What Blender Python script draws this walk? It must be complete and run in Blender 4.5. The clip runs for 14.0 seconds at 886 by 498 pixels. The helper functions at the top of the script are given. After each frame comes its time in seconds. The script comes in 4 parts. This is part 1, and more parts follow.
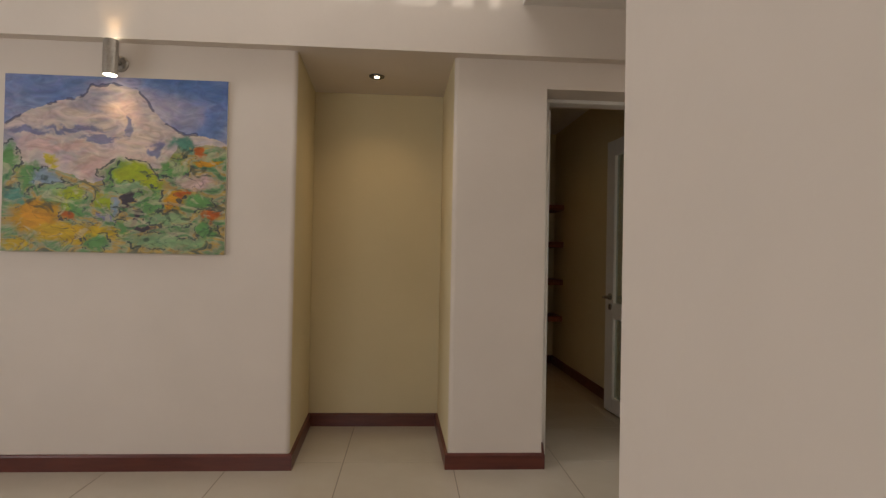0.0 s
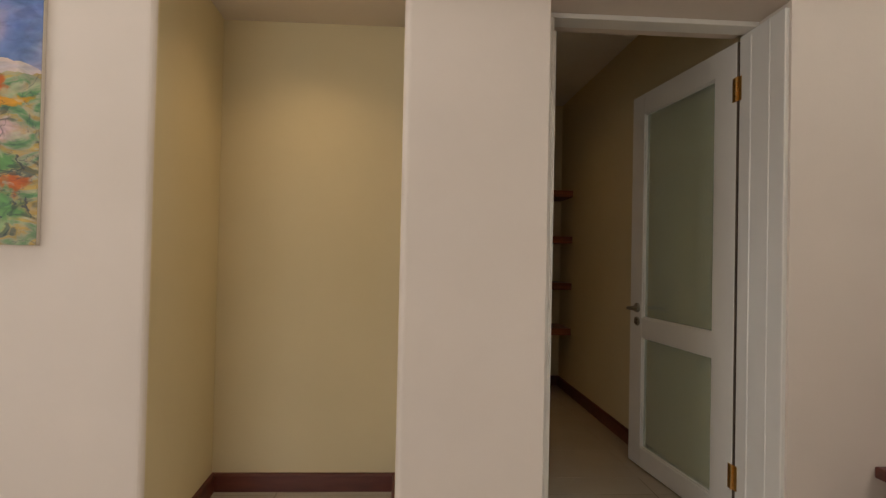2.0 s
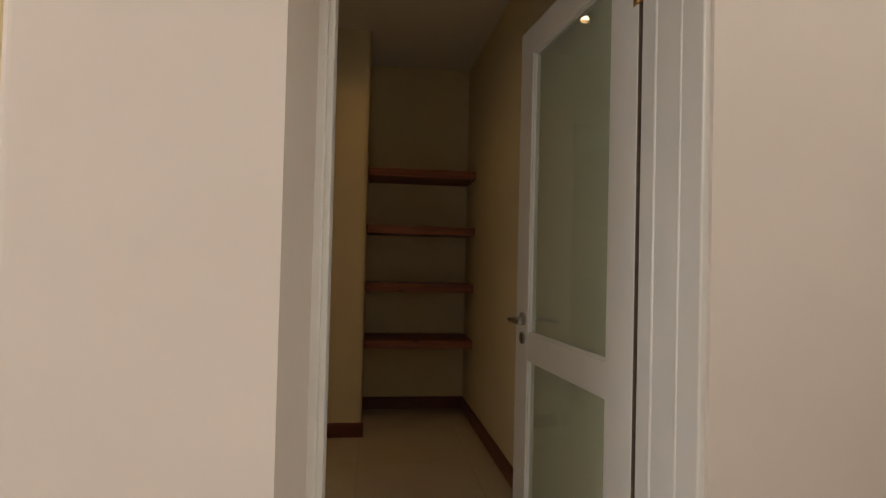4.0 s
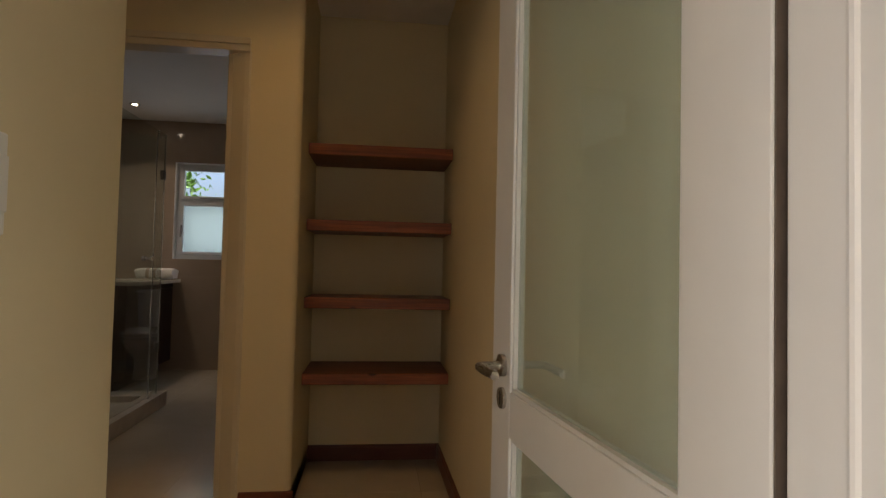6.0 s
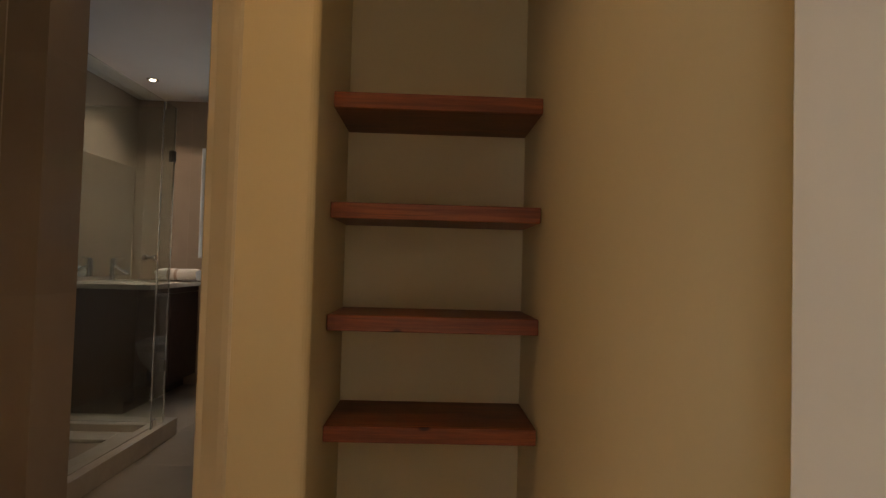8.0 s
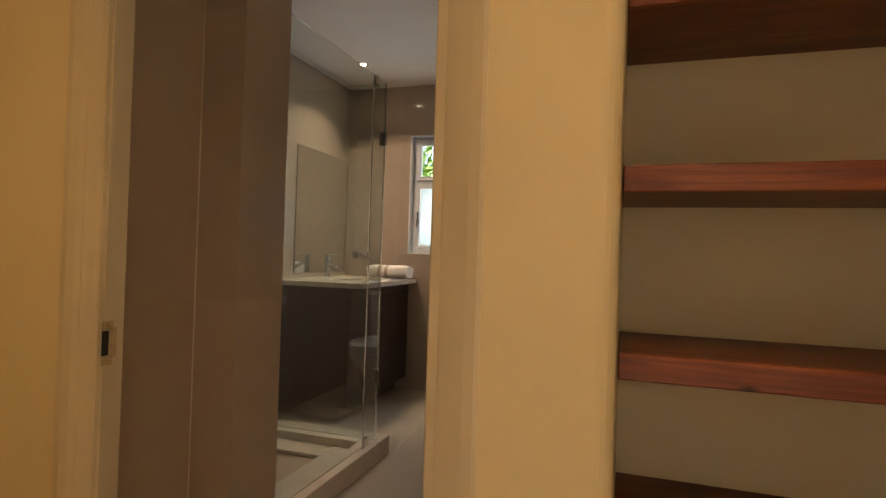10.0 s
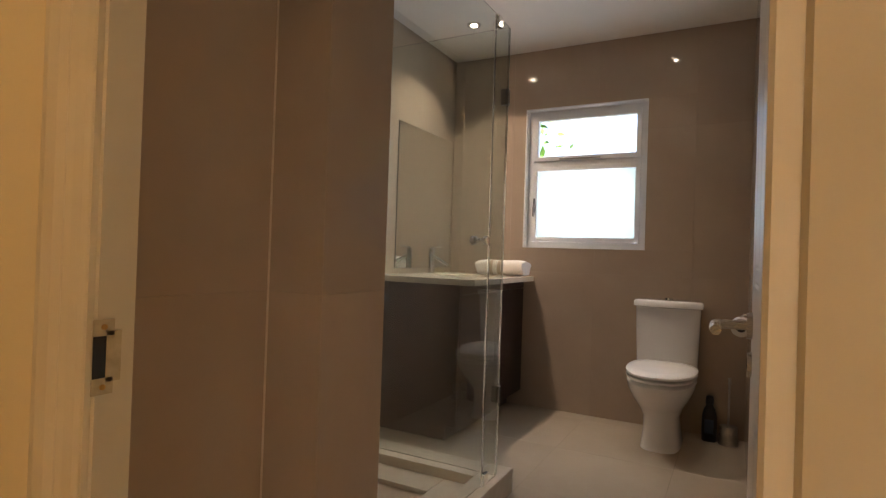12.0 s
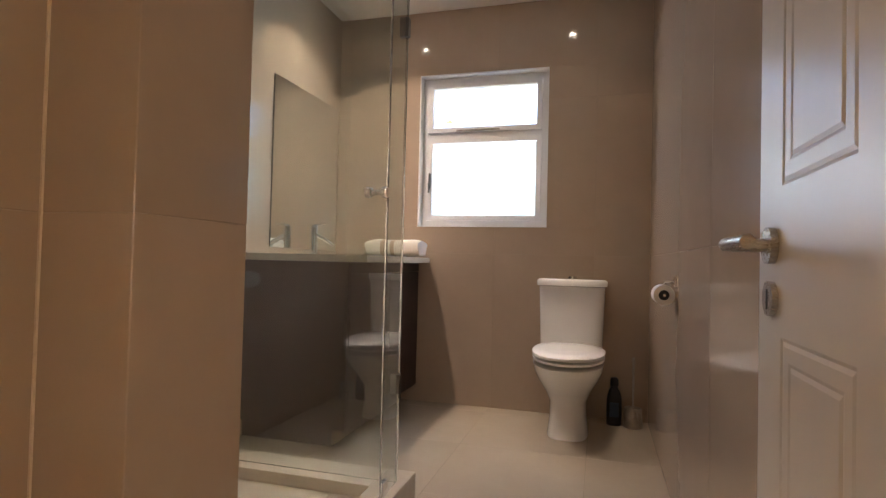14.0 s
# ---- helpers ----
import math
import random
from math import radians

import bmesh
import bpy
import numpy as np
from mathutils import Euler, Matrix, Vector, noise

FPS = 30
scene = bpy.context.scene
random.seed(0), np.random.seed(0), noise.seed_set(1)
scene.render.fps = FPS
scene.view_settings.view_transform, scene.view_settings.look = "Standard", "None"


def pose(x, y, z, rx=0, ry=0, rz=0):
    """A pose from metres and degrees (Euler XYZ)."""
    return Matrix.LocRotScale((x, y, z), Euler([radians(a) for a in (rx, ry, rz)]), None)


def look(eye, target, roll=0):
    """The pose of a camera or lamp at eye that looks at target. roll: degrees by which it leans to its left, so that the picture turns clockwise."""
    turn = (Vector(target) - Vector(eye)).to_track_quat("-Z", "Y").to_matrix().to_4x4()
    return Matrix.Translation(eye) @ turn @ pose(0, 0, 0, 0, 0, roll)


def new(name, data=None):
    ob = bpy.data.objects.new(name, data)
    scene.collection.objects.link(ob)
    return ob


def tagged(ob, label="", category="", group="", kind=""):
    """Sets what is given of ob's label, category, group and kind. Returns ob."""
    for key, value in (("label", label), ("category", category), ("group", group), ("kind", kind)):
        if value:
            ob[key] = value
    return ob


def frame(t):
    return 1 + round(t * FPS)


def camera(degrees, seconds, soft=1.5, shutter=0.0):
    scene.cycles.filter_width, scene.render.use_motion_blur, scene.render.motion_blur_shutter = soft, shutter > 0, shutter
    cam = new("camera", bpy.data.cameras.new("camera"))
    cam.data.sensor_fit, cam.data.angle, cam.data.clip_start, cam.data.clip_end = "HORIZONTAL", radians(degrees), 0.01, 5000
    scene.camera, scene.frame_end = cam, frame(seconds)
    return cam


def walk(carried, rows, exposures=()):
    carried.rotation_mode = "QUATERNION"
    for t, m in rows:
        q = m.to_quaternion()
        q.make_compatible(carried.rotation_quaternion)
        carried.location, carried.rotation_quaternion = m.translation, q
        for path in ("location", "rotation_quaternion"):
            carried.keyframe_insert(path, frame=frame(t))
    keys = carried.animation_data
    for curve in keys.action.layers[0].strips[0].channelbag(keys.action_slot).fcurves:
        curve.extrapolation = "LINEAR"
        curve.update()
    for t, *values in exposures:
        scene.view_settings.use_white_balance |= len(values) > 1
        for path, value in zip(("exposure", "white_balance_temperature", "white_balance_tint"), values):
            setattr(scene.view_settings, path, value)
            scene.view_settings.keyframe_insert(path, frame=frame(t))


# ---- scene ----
cam = camera(77.8, 14.0, soft=1.3)
PATH = [
    (0, (0.291, 0.037, 1.146), (0.419, 2.033, 1.171), 1.1),
    (0.5, (0.285, 0.295, 1.147), (0.4025, 2.291, 1.181), 1.1),
    (1, (0.368, 0.556, 1.124), (0.472, 2.553, 1.167), 1.3),
    (1.5, (0.459, 0.805, 1.129), (0.557, 2.803, 1.163), 1.3),
    (2, (0.573, 1.103, 1.118), (0.681, 3.1, 1.148), 1.2),
    (3, (0.926, 1.484, 1.118), (1.138, 3.473, 1.138), 1.2),
    (3.5, (1.091, 1.699, 1.1), (1.34, 3.683, 1.127), 1.4),
    (6, (1.519, 2.812, 1.088), (1.753, 4.797, 1.154), 1.3),
    (6.5, (1.582, 3.043, 1.086), (1.788, 5.031, 1.153), 1.4),
    (7, (1.582, 3.29, 1.088), (1.761, 5.281, 1.159), 1.5),
    (9.5, (1.246, 4.222, 1.119), (0.836, 6.179, 1.142), 1.7),
    (10, (1.17, 4.4, 1.116), (0.54, 6.298, 1.135), 1.8),
    (10.5, (1.097, 4.538, 1.109), (0.28, 6.363, 1.119), 1.8),
    (11, (0.978, 4.667, 1.08), (0.069, 6.448, 1.097), 1.8),
    (11.5, (0.879, 4.773, 1.065), (-0.056, 6.541, 1.083), 1.9),
    (12, (0.807, 4.906, 1.044), (-0.136, 6.669, 1.062), 1.9),
    (12.5, (0.751, 5.03, 1.024), (-0.181, 6.799, 1.044), 1.9),
    (13, (0.69, 5.113, 0.974), (-0.182, 6.913, 1.005), 1.9),
    (13.5, (0.622, 5.191, 0.931), (-0.086, 7.061, 0.97), 1.8),
    (14, (0.602, 5.263, 0.889), (0.051, 7.184, 0.935), 1.4),
]
walk(cam, [(t, look(eye, target, roll)) for t, eye, target, roll in PATH],
     [(0.0, -0.33, 6500, 10), (1.5, 0.1, 6500, 10), (3.5, 0.35, 6500, 10), (6.0, 1.3, 6400, 10), (7.2, 1.5, 6350, 10), (9.4, 2.6, 7200, 12), (10.0, 2.75, 7000, 12),
      (10.5, 2.9, 6700, 12), (11.0, 3.03, 6200, 12), (11.5, 3.1, 6350, 13), (12.0, 3.05, 6450, 13), (12.5, 3.27, 6450, 14), (14.0, 3.56, 6280, 16)])

# ---- light: sky, sun, window light ----
world = bpy.data.worlds.new("sky")
scene.world = world
world.use_nodes = True
wn = world.node_tree.nodes
sky = wn.new("ShaderNodeTexSky")
sky.sky_type = 'NISHITA'
sky.sun_disc = False
sky.air_density, sky.dust_density, sky.ozone_density = 0.7, 6.0, 0.3
sky.sun_elevation, sky.sun_rotation = radians(62), radians(185)
wn["Background"].inputs[1].default_value = 0.15
world.node_tree.links.new(sky.outputs[0], wn["Background"].inputs[0])


def lamp(name, kind, energy, colour, m, **settings):
    data = bpy.data.lights.new(name, kind)
    data.energy, data.color = energy, colour
    if kind == 'SPOT':
        data.spot_size, data.spot_blend, data.shadow_soft_size = settings["size"], settings["blend"], settings["soft"]
    if kind == 'SUN':
        data.angle = settings["angle"]
    if kind == 'AREA':
        data.shape, data.size, data.size_y = 'RECTANGLE', settings["size"], settings["size_y"]
    ob = new(name, data)
    ob.matrix_world = m
    return ob


WARM = (1.0, 0.63, 0.31)
HALOGEN = (1.0, 0.79, 0.60)
AMBER = (1.0, 0.57, 0.225)
SUN_WAY = Vector((0.06, 0.45, -1.0))
lamp("sun", 'SUN', 3.0, (1.0, 0.95, 0.88), look((0, 0, 9), Vector((0, 0, 9)) + SUN_WAY), angle=radians(0.5))
# daylight through the bathroom window, the glazed opening behind the start of the walk and the roof light, plus an
# added west fill
lamp("bath_window_light", 'AREA', 1.15, (0.72, 0.81, 1.0), look((-0.124, 8.80, 1.41), (-0.124, 5.0, 1.2)), size=0.66, size_y=0.46)
# added fill lamp in front of the closed west wall, no window there
lamp("west_fill_light", 'AREA', 27, (0.92, 0.94, 1.0), look((-3.12, 1.0, 1.6), (2.0, 1.6, 1.3)), size=1.8, size_y=1.5)
lamp("garden_window_light", 'AREA', 31, (1.0, 0.97, 0.95), look((-1.2, -2.12, 1.5), (-0.9, 2.0, 1.4)), size=2.4, size_y=1.5)
lamp("stair_roof_light_glow", 'AREA', 40, (1.0, 0.97, 0.95), look((3.0, 2.0, 4.2), (2.7, 2.0, 0)), size=2.2, size_y=1.4)
lamp("roof_light_glow", 'AREA', 27, (1.0, 0.97, 0.95), look((-0.3, 2.3, 4.2), (-0.3, 2.3, 0)), size=1.9, size_y=0.55)


# ---- materials ----
def nodes_of(name):
    mat = bpy.data.materials.new(name)
    mat.use_nodes = True
    tree = mat.node_tree
    return mat, tree, tree.nodes["Principled BSDF"]


def node(tree, kind, **values):
    n = tree.nodes.new(kind)
    for key, value in values.items():
        n.inputs[key].default_value = value
    return n


def ramp(tree, stops, interpolation='LINEAR'):
    n = tree.nodes.new("ShaderNodeValToRGB")
    n.color_ramp.interpolation = interpolation
    while len(n.color_ramp.elements) < len(stops):
        n.color_ramp.elements.new(0.5)
    for e, (at, colour) in zip(n.color_ramp.elements, stops):
        e.position, e.color = at, (*colour, 1)
    return n


def surface(name, dark, light, rough, scale=6.0, stretch=(1, 1, 1), detail=6.0, bump=0.1, bump_scale=80.0, rough_swing=0.08,
            metal=0.0, coat=0.0, random_tone=0.0, specular=0.5, grain=0.0):
    """A painted, stone, wood or metal surface: two tones, broken up at two scales, with fine relief."""
    mat, tree, bsdf = nodes_of(name)
    link = tree.links.new
    tc = tree.nodes.new("ShaderNodeTexCoord")
    mp = tree.nodes.new("ShaderNodeMapping")
    mp.inputs["Scale"].default_value = stretch
    link(tc.outputs["Object"], mp.inputs["Vector"])
    big = node(tree, "ShaderNodeTexNoise", Scale=scale, Detail=detail, Roughness=0.6, Distortion=grain)
    fine = node(tree, "ShaderNodeTexNoise", Scale=bump_scale, Detail=3.0)
    link(mp.outputs[0], big.inputs["Vector"])
    link(mp.outputs[0], fine.inputs["Vector"])
    cr = ramp(tree, [(0.3, dark), (0.7, light)])
    link(big.outputs["Fac"], cr.inputs[0])
    colour = cr.outputs[0]
    if random_tone:
        info = tree.nodes.new("ShaderNodeObjectInfo")
        rm = tree.nodes.new("ShaderNodeMapRange")
        rm.inputs["To Min"].default_value, rm.inputs["To Max"].default_value = 1 - random_tone, 1 + random_tone
        hs = tree.nodes.new("ShaderNodeHueSaturation")
        link(info.outputs["Random"], rm.inputs["Value"])
        link(rm.outputs[0], hs.inputs["Value"])
        link(colour, hs.inputs["Color"])
        colour = hs.outputs[0]
    link(colour, bsdf.inputs["Base Color"])
    mr = tree.nodes.new("ShaderNodeMapRange")
    mr.inputs["To Min"].default_value, mr.inputs["To Max"].default_value = max(0.02, rough - rough_swing), rough + rough_swing
    link(fine.outputs["Fac"], mr.inputs["Value"])
    link(mr.outputs[0], bsdf.inputs["Roughness"])
    bsdf.inputs["Metallic"].default_value = metal
    bsdf.inputs["Coat Weight"].default_value = coat
    bsdf.inputs["Coat Roughness"].default_value = 0.1
    bsdf.inputs["Specular IOR Level"].default_value = specular
    if bump:
        b = node(tree, "ShaderNodeBump", Strength=bump, Distance=0.002)
        link(fine.outputs["Fac"], b.inputs["Height"])
        link(b.outputs[0], bsdf.inputs["Normal"])
    return mat


PLASTER = surface("cream_plaster", (0.655, 0.58, 0.50), (0.705, 0.625, 0.545), 0.75, scale=1.3, bump=0.3, bump_scale=26, rough_swing=0.05)
YELLOW = surface("yellow_cream_plaster", (0.65, 0.56, 0.35), (0.70, 0.605, 0.39), 0.75, scale=1.3, bump=0.3, bump_scale=26, rough_swing=0.05)
CEILING = surface("ceiling_paint", (0.74, 0.70, 0.64), (0.79, 0.75, 0.69), 0.85, scale=1.5, bump=0.06)
WHITE = surface("white_gloss_paint", (0.72, 0.70, 0.65), (0.78, 0.76, 0.71), 0.32, scale=3, bump=0.04, bump_scale=40)
CREAM = surface("cream_gloss_paint", (0.57, 0.505, 0.365), (0.63, 0.56, 0.415), 0.35, scale=3, bump=0.05, bump_scale=40)
WINDOW_WHITE = surface("window_white", (0.76, 0.77, 0.78), (0.82, 0.83, 0.84), 0.35, scale=4, bump=0.03)
FLOOR_TILE = surface("polished_cream_tile", (0.42, 0.365, 0.285), (0.47, 0.41, 0.325), 0.16, scale=2.2, bump=0.02, bump_scale=30, rough_swing=0.05, random_tone=0.02)
FLOOR_GROUT = surface("floor_grout", (0.15, 0.115, 0.085), (0.21, 0.165, 0.125), 0.85, scale=20, bump=0.2)
GROUT = surface("grout", (0.34, 0.28, 0.22), (0.42, 0.35, 0.28), 0.85, scale=20, bump=0.2)
WALL_TILE = surface("polished_taupe_tile", (0.385, 0.303, 0.23), (0.445, 0.352, 0.27), 0.09, scale=1.6, stretch=(1, 1, 3), bump=0.012, bump_scale=25, rough_swing=0.03, random_tone=0.03)
SKIRT = surface("red_mahogany", (0.075, 0.018, 0.012), (0.14, 0.035, 0.022), 0.35, scale=4, stretch=(1, 6, 6), bump=0.06, bump_scale=60)
DARK_WOOD = surface("wenge", (0.018, 0.009, 0.008), (0.045, 0.02, 0.016), 0.4, scale=4, stretch=(8, 8, 1), bump=0.1, bump_scale=40)
# brown that stands in for the shade between door and jamb
GAP_SHADE = surface("hinge_gap_shade", (0.10, 0.075, 0.055), (0.16, 0.12, 0.09), 0.7, scale=12, bump=0.1)
AGED_PLATE = surface("painted_plate", (0.40, 0.33, 0.20), (0.52, 0.44, 0.29), 0.45, scale=60, bump=0.15, bump_scale=140)
PORCELAIN = surface("porcelain", (0.78, 0.77, 0.75), (0.81, 0.80, 0.78), 0.08, scale=2, bump=0.0, rough_swing=0.02, coat=0.3)
SEAT = surface("seat_plastic", (0.76, 0.75, 0.73), (0.79, 0.78, 0.76), 0.16, scale=2, bump=0.0, rough_swing=0.03)
STEEL = surface("brushed_steel", (0.42, 0.40, 0.37), (0.56, 0.54, 0.50), 0.28, scale=20, stretch=(1, 1, 12), bump=0.03, bump_scale=120, metal=1.0)
DARK_STEEL = surface("dark_steel", (0.10, 0.095, 0.09), (0.16, 0.15, 0.14), 0.35, scale=15, bump=0.03, metal=1.0)
CHROME = surface("chrome", (0.72, 0.72, 0.72), (0.80, 0.80, 0.80), 0.07, scale=5, bump=0.0, rough_swing=0.03, metal=1.0)
BRASS = surface("brass", (0.50, 0.29, 0.09), (0.68, 0.43, 0.16), 0.3, scale=30, bump=0.05, metal=1.0)
BLACK = surface("black_plastic", (0.012, 0.012, 0.013), (0.02, 0.02, 0.022), 0.4, scale=10, bump=0.05)
STONE = surface("counter_stone", (0.52, 0.45, 0.36), (0.62, 0.55, 0.45), 0.22, scale=9, bump=0.03)
SWITCH = surface("switch_plastic", (0.70, 0.68, 0.63), (0.74, 0.72, 0.67), 0.35, scale=5, bump=0.02)
PAPER = surface("tissue_paper", (0.76, 0.74, 0.71), (0.82, 0.80, 0.77), 0.95, scale=15, bump=0.4, bump_scale=150)
CANVAS_EDGE = surface("canvas_edge", (0.62, 0.56, 0.46), (0.70, 0.64, 0.54), 0.8, scale=8, bump=0.3, bump_scale=200)
LEAF = surface("leaf", (0.05, 0.12, 0.015), (0.12, 0.26, 0.03), 0.5, scale=5, bump=0.1, random_tone=0.1)
BARK = surface("bark", (0.06, 0.045, 0.03), (0.12, 0.09, 0.06), 0.9, scale=12, bump=0.8, bump_scale=30)
GROUND = surface("garden_ground", (0.06, 0.075, 0.03), (0.12, 0.12, 0.06), 0.95, scale=2, bump=0.5, bump_scale=12)


def meranti(name, dark, mid, light):
    """Oiled red hardwood with long grain along x, darker streaks and a few knots."""
    mat, tree, bsdf = nodes_of(name)
    link = tree.links.new
    tc = tree.nodes.new("ShaderNodeTexCoord")
    info = tree.nodes.new("ShaderNodeObjectInfo")
    shift = node(tree, "ShaderNodeVectorMath")
    shift.operation = 'SCALE'
    shift.inputs[0].default_value = (3.1, 1.7, 2.3)
    link(info.outputs["Random"], shift.inputs["Scale"])
    place = tree.nodes.new("ShaderNodeVectorMath")
    link(tc.outputs["Object"], place.inputs[0])
    link(shift.outputs[0], place.inputs[1])

    def stretched(scale):
        mp = tree.nodes.new("ShaderNodeMapping")
        mp.inputs["Scale"].default_value = scale
        link(place.outputs[0], mp.inputs["Vector"])
        return mp.outputs[0]

    broad = node(tree, "ShaderNodeTexNoise", Scale=3.0, Detail=5.0, Distortion=0.8)
    fibre = node(tree, "ShaderNodeTexNoise", Scale=16.0, Detail=8.0, Roughness=0.7)
    knot = node(tree, "ShaderNodeTexVoronoi", Scale=4.0)
    link(stretched((0.6, 6, 9)), broad.inputs["Vector"])
    link(stretched((0.35, 8, 10)), fibre.inputs["Vector"])
    link(stretched((0.7, 1.6, 1.6)), knot.inputs["Vector"])
    tone = ramp(tree, [(0.28, dark), (0.5, mid), (0.74, light)])
    link(broad.outputs["Fac"], tone.inputs[0])
    streak = ramp(tree, [(0.36, (0.45, 0.4, 0.38)), (0.58, (1, 1, 1))])
    link(fibre.outputs["Fac"], streak.inputs[0])
    spot = ramp(tree, [(0.035, (0.16, 0.1, 0.08)), (0.075, (1, 1, 1))])
    link(knot.outputs["Distance"], spot.inputs[0])
    colour = tone.outputs[0]
    for layer, weight in ((streak, 0.75), (spot, 1.0)):
        mix = tree.nodes.new("ShaderNodeMixRGB")
        mix.blend_type = 'MULTIPLY'
        mix.inputs[0].default_value = weight
        link(colour, mix.inputs[1])
        link(layer.outputs[0], mix.inputs[2])
        colour = mix.outputs[0]
    link(colour, bsdf.inputs["Base Color"])
    bsdf.inputs["Roughness"].default_value = 0.42
    b = node(tree, "ShaderNodeBump", Strength=0.25, Distance=0.002)
    link(fibre.outputs["Fac"], b.inputs["Height"])
    link(b.outputs[0], bsdf.inputs["Normal"])
    return mat


SHELF_WOOD = meranti("meranti_shelf", (0.105, 0.020, 0.009), (0.175, 0.041, 0.015), (0.25, 0.068, 0.024))
NOSING_WOOD = meranti("meranti_nosing", (0.155, 0.036, 0.013), (0.25, 0.067, 0.022), (0.37, 0.115, 0.036))


def glass(name, tint, rough, weight=1.0):
    mat, tree, bsdf = nodes_of(name)
    bsdf.inputs["Base Color"].default_value = (*tint, 1)
    bsdf.inputs["Roughness"].default_value = rough
    bsdf.inputs["Transmission Weight"].default_value = weight
    bsdf.inputs["IOR"].default_value = 1.5
    return mat


SHOWER_GLASS = glass("shower_glass", (0.90, 0.96, 0.94), 0.0)
GLASS_EDGE = surface("glass_edge", (0.10, 0.16, 0.13), (0.16, 0.22, 0.18), 0.15, scale=5, bump=0.0)
DOOR_GLASS = glass("tinted_door_glass", (0.86, 0.935, 0.84), 0.015)
dgt = DOOR_GLASS.node_tree
# pale haze mixed in to brighten the pane like a daylit wall behind
pale_haze = node(dgt, "ShaderNodeBsdfDiffuse", Color=(0.66, 0.70, 0.58, 1))
haze_mix = node(dgt, "ShaderNodeMixShader", Fac=0.26)
dgt.links.new(dgt.nodes["Principled BSDF"].outputs[0], haze_mix.inputs[1])
dgt.links.new(pale_haze.outputs[0], haze_mix.inputs[2])
dgt.links.new(haze_mix.outputs[0], dgt.nodes["Material Output"].inputs[0])
CLEAR = glass("window_glass", (0.97, 0.98, 0.98), 0.0)


def frosted():
    mat, tree, bsdf = nodes_of("frosted_window_glass")
    link = tree.links.new
    tr = node(tree, "ShaderNodeBsdfTranslucent", Color=(0.48, 0.51, 0.47, 1))
    mix = node(tree, "ShaderNodeMixShader", Fac=0.9)
    bsdf.inputs["Base Color"].default_value = (0.8, 0.84, 0.84, 1)
    bsdf.inputs["Roughness"].default_value = 0.3
    noise_t = node(tree, "ShaderNodeTexNoise", Scale=120.0, Detail=2.0)
    b = node(tree, "ShaderNodeBump", Strength=0.3, Distance=0.002)
    link(noise_t.outputs["Fac"], b.inputs["Height"])
    link(b.outputs[0], bsdf.inputs["Normal"])
    link(bsdf.outputs[0], mix.inputs[1])
    link(tr.outputs[0], mix.inputs[2])
    link(mix.outputs[0], tree.nodes["Material Output"].inputs[0])
    return mat


FROST = frosted()


def mirror_mat():
    mat, tree, bsdf = nodes_of("mirror_silver")
    bsdf.inputs["Base Color"].default_value = (0.88, 0.90, 0.89, 1)
    bsdf.inputs["Metallic"].default_value = 1.0
    bsdf.inputs["Roughness"].default_value = 0.01
    return mat


MIRROR = mirror_mat()


def glowing(name, colour, strength):
    mat, tree, bsdf = nodes_of(name)
    bsdf.inputs["Emission Color"].default_value = (*colour, 1)
    bsdf.inputs["Emission Strength"].default_value = strength
    return mat


BULB = glowing("halogen_lens", (1.0, 0.86, 0.62), 9.0)


def towel_mat():
    mat, tree, bsdf = nodes_of("towel_cotton")
    link = tree.links.new
    tc = tree.nodes.new("ShaderNodeTexCoord")
    sep = tree.nodes.new("ShaderNodeSeparateXYZ")
    link(tc.outputs["Generated"], sep.inputs[0])
    cr = ramp(tree, [(0.0, (0.80, 0.76, 0.70)), (0.30, (0.46, 0.34, 0.26)), (0.38, (0.78, 0.72, 0.66)), (0.48, (0.46, 0.34, 0.26)),
                     (0.55, (0.78, 0.72, 0.66))], 'CONSTANT')
    link(sep.outputs[0], cr.inputs[0])
    link(cr.outputs[0], bsdf.inputs["Base Color"])
    bsdf.inputs["Roughness"].default_value = 0.95
    bsdf.inputs["Sheen Weight"].default_value = 0.3
    n = node(tree, "ShaderNodeTexNoise", Scale=260.0, Detail=2.0)
    link(tc.outputs["Object"], n.inputs["Vector"])
    b = node(tree, "ShaderNodeBump", Strength=0.7, Distance=0.004)
    link(n.outputs["Fac"], b.inputs["Height"])
    link(b.outputs[0], bsdf.inputs["Normal"])
    return mat


TOWEL = towel_mat()


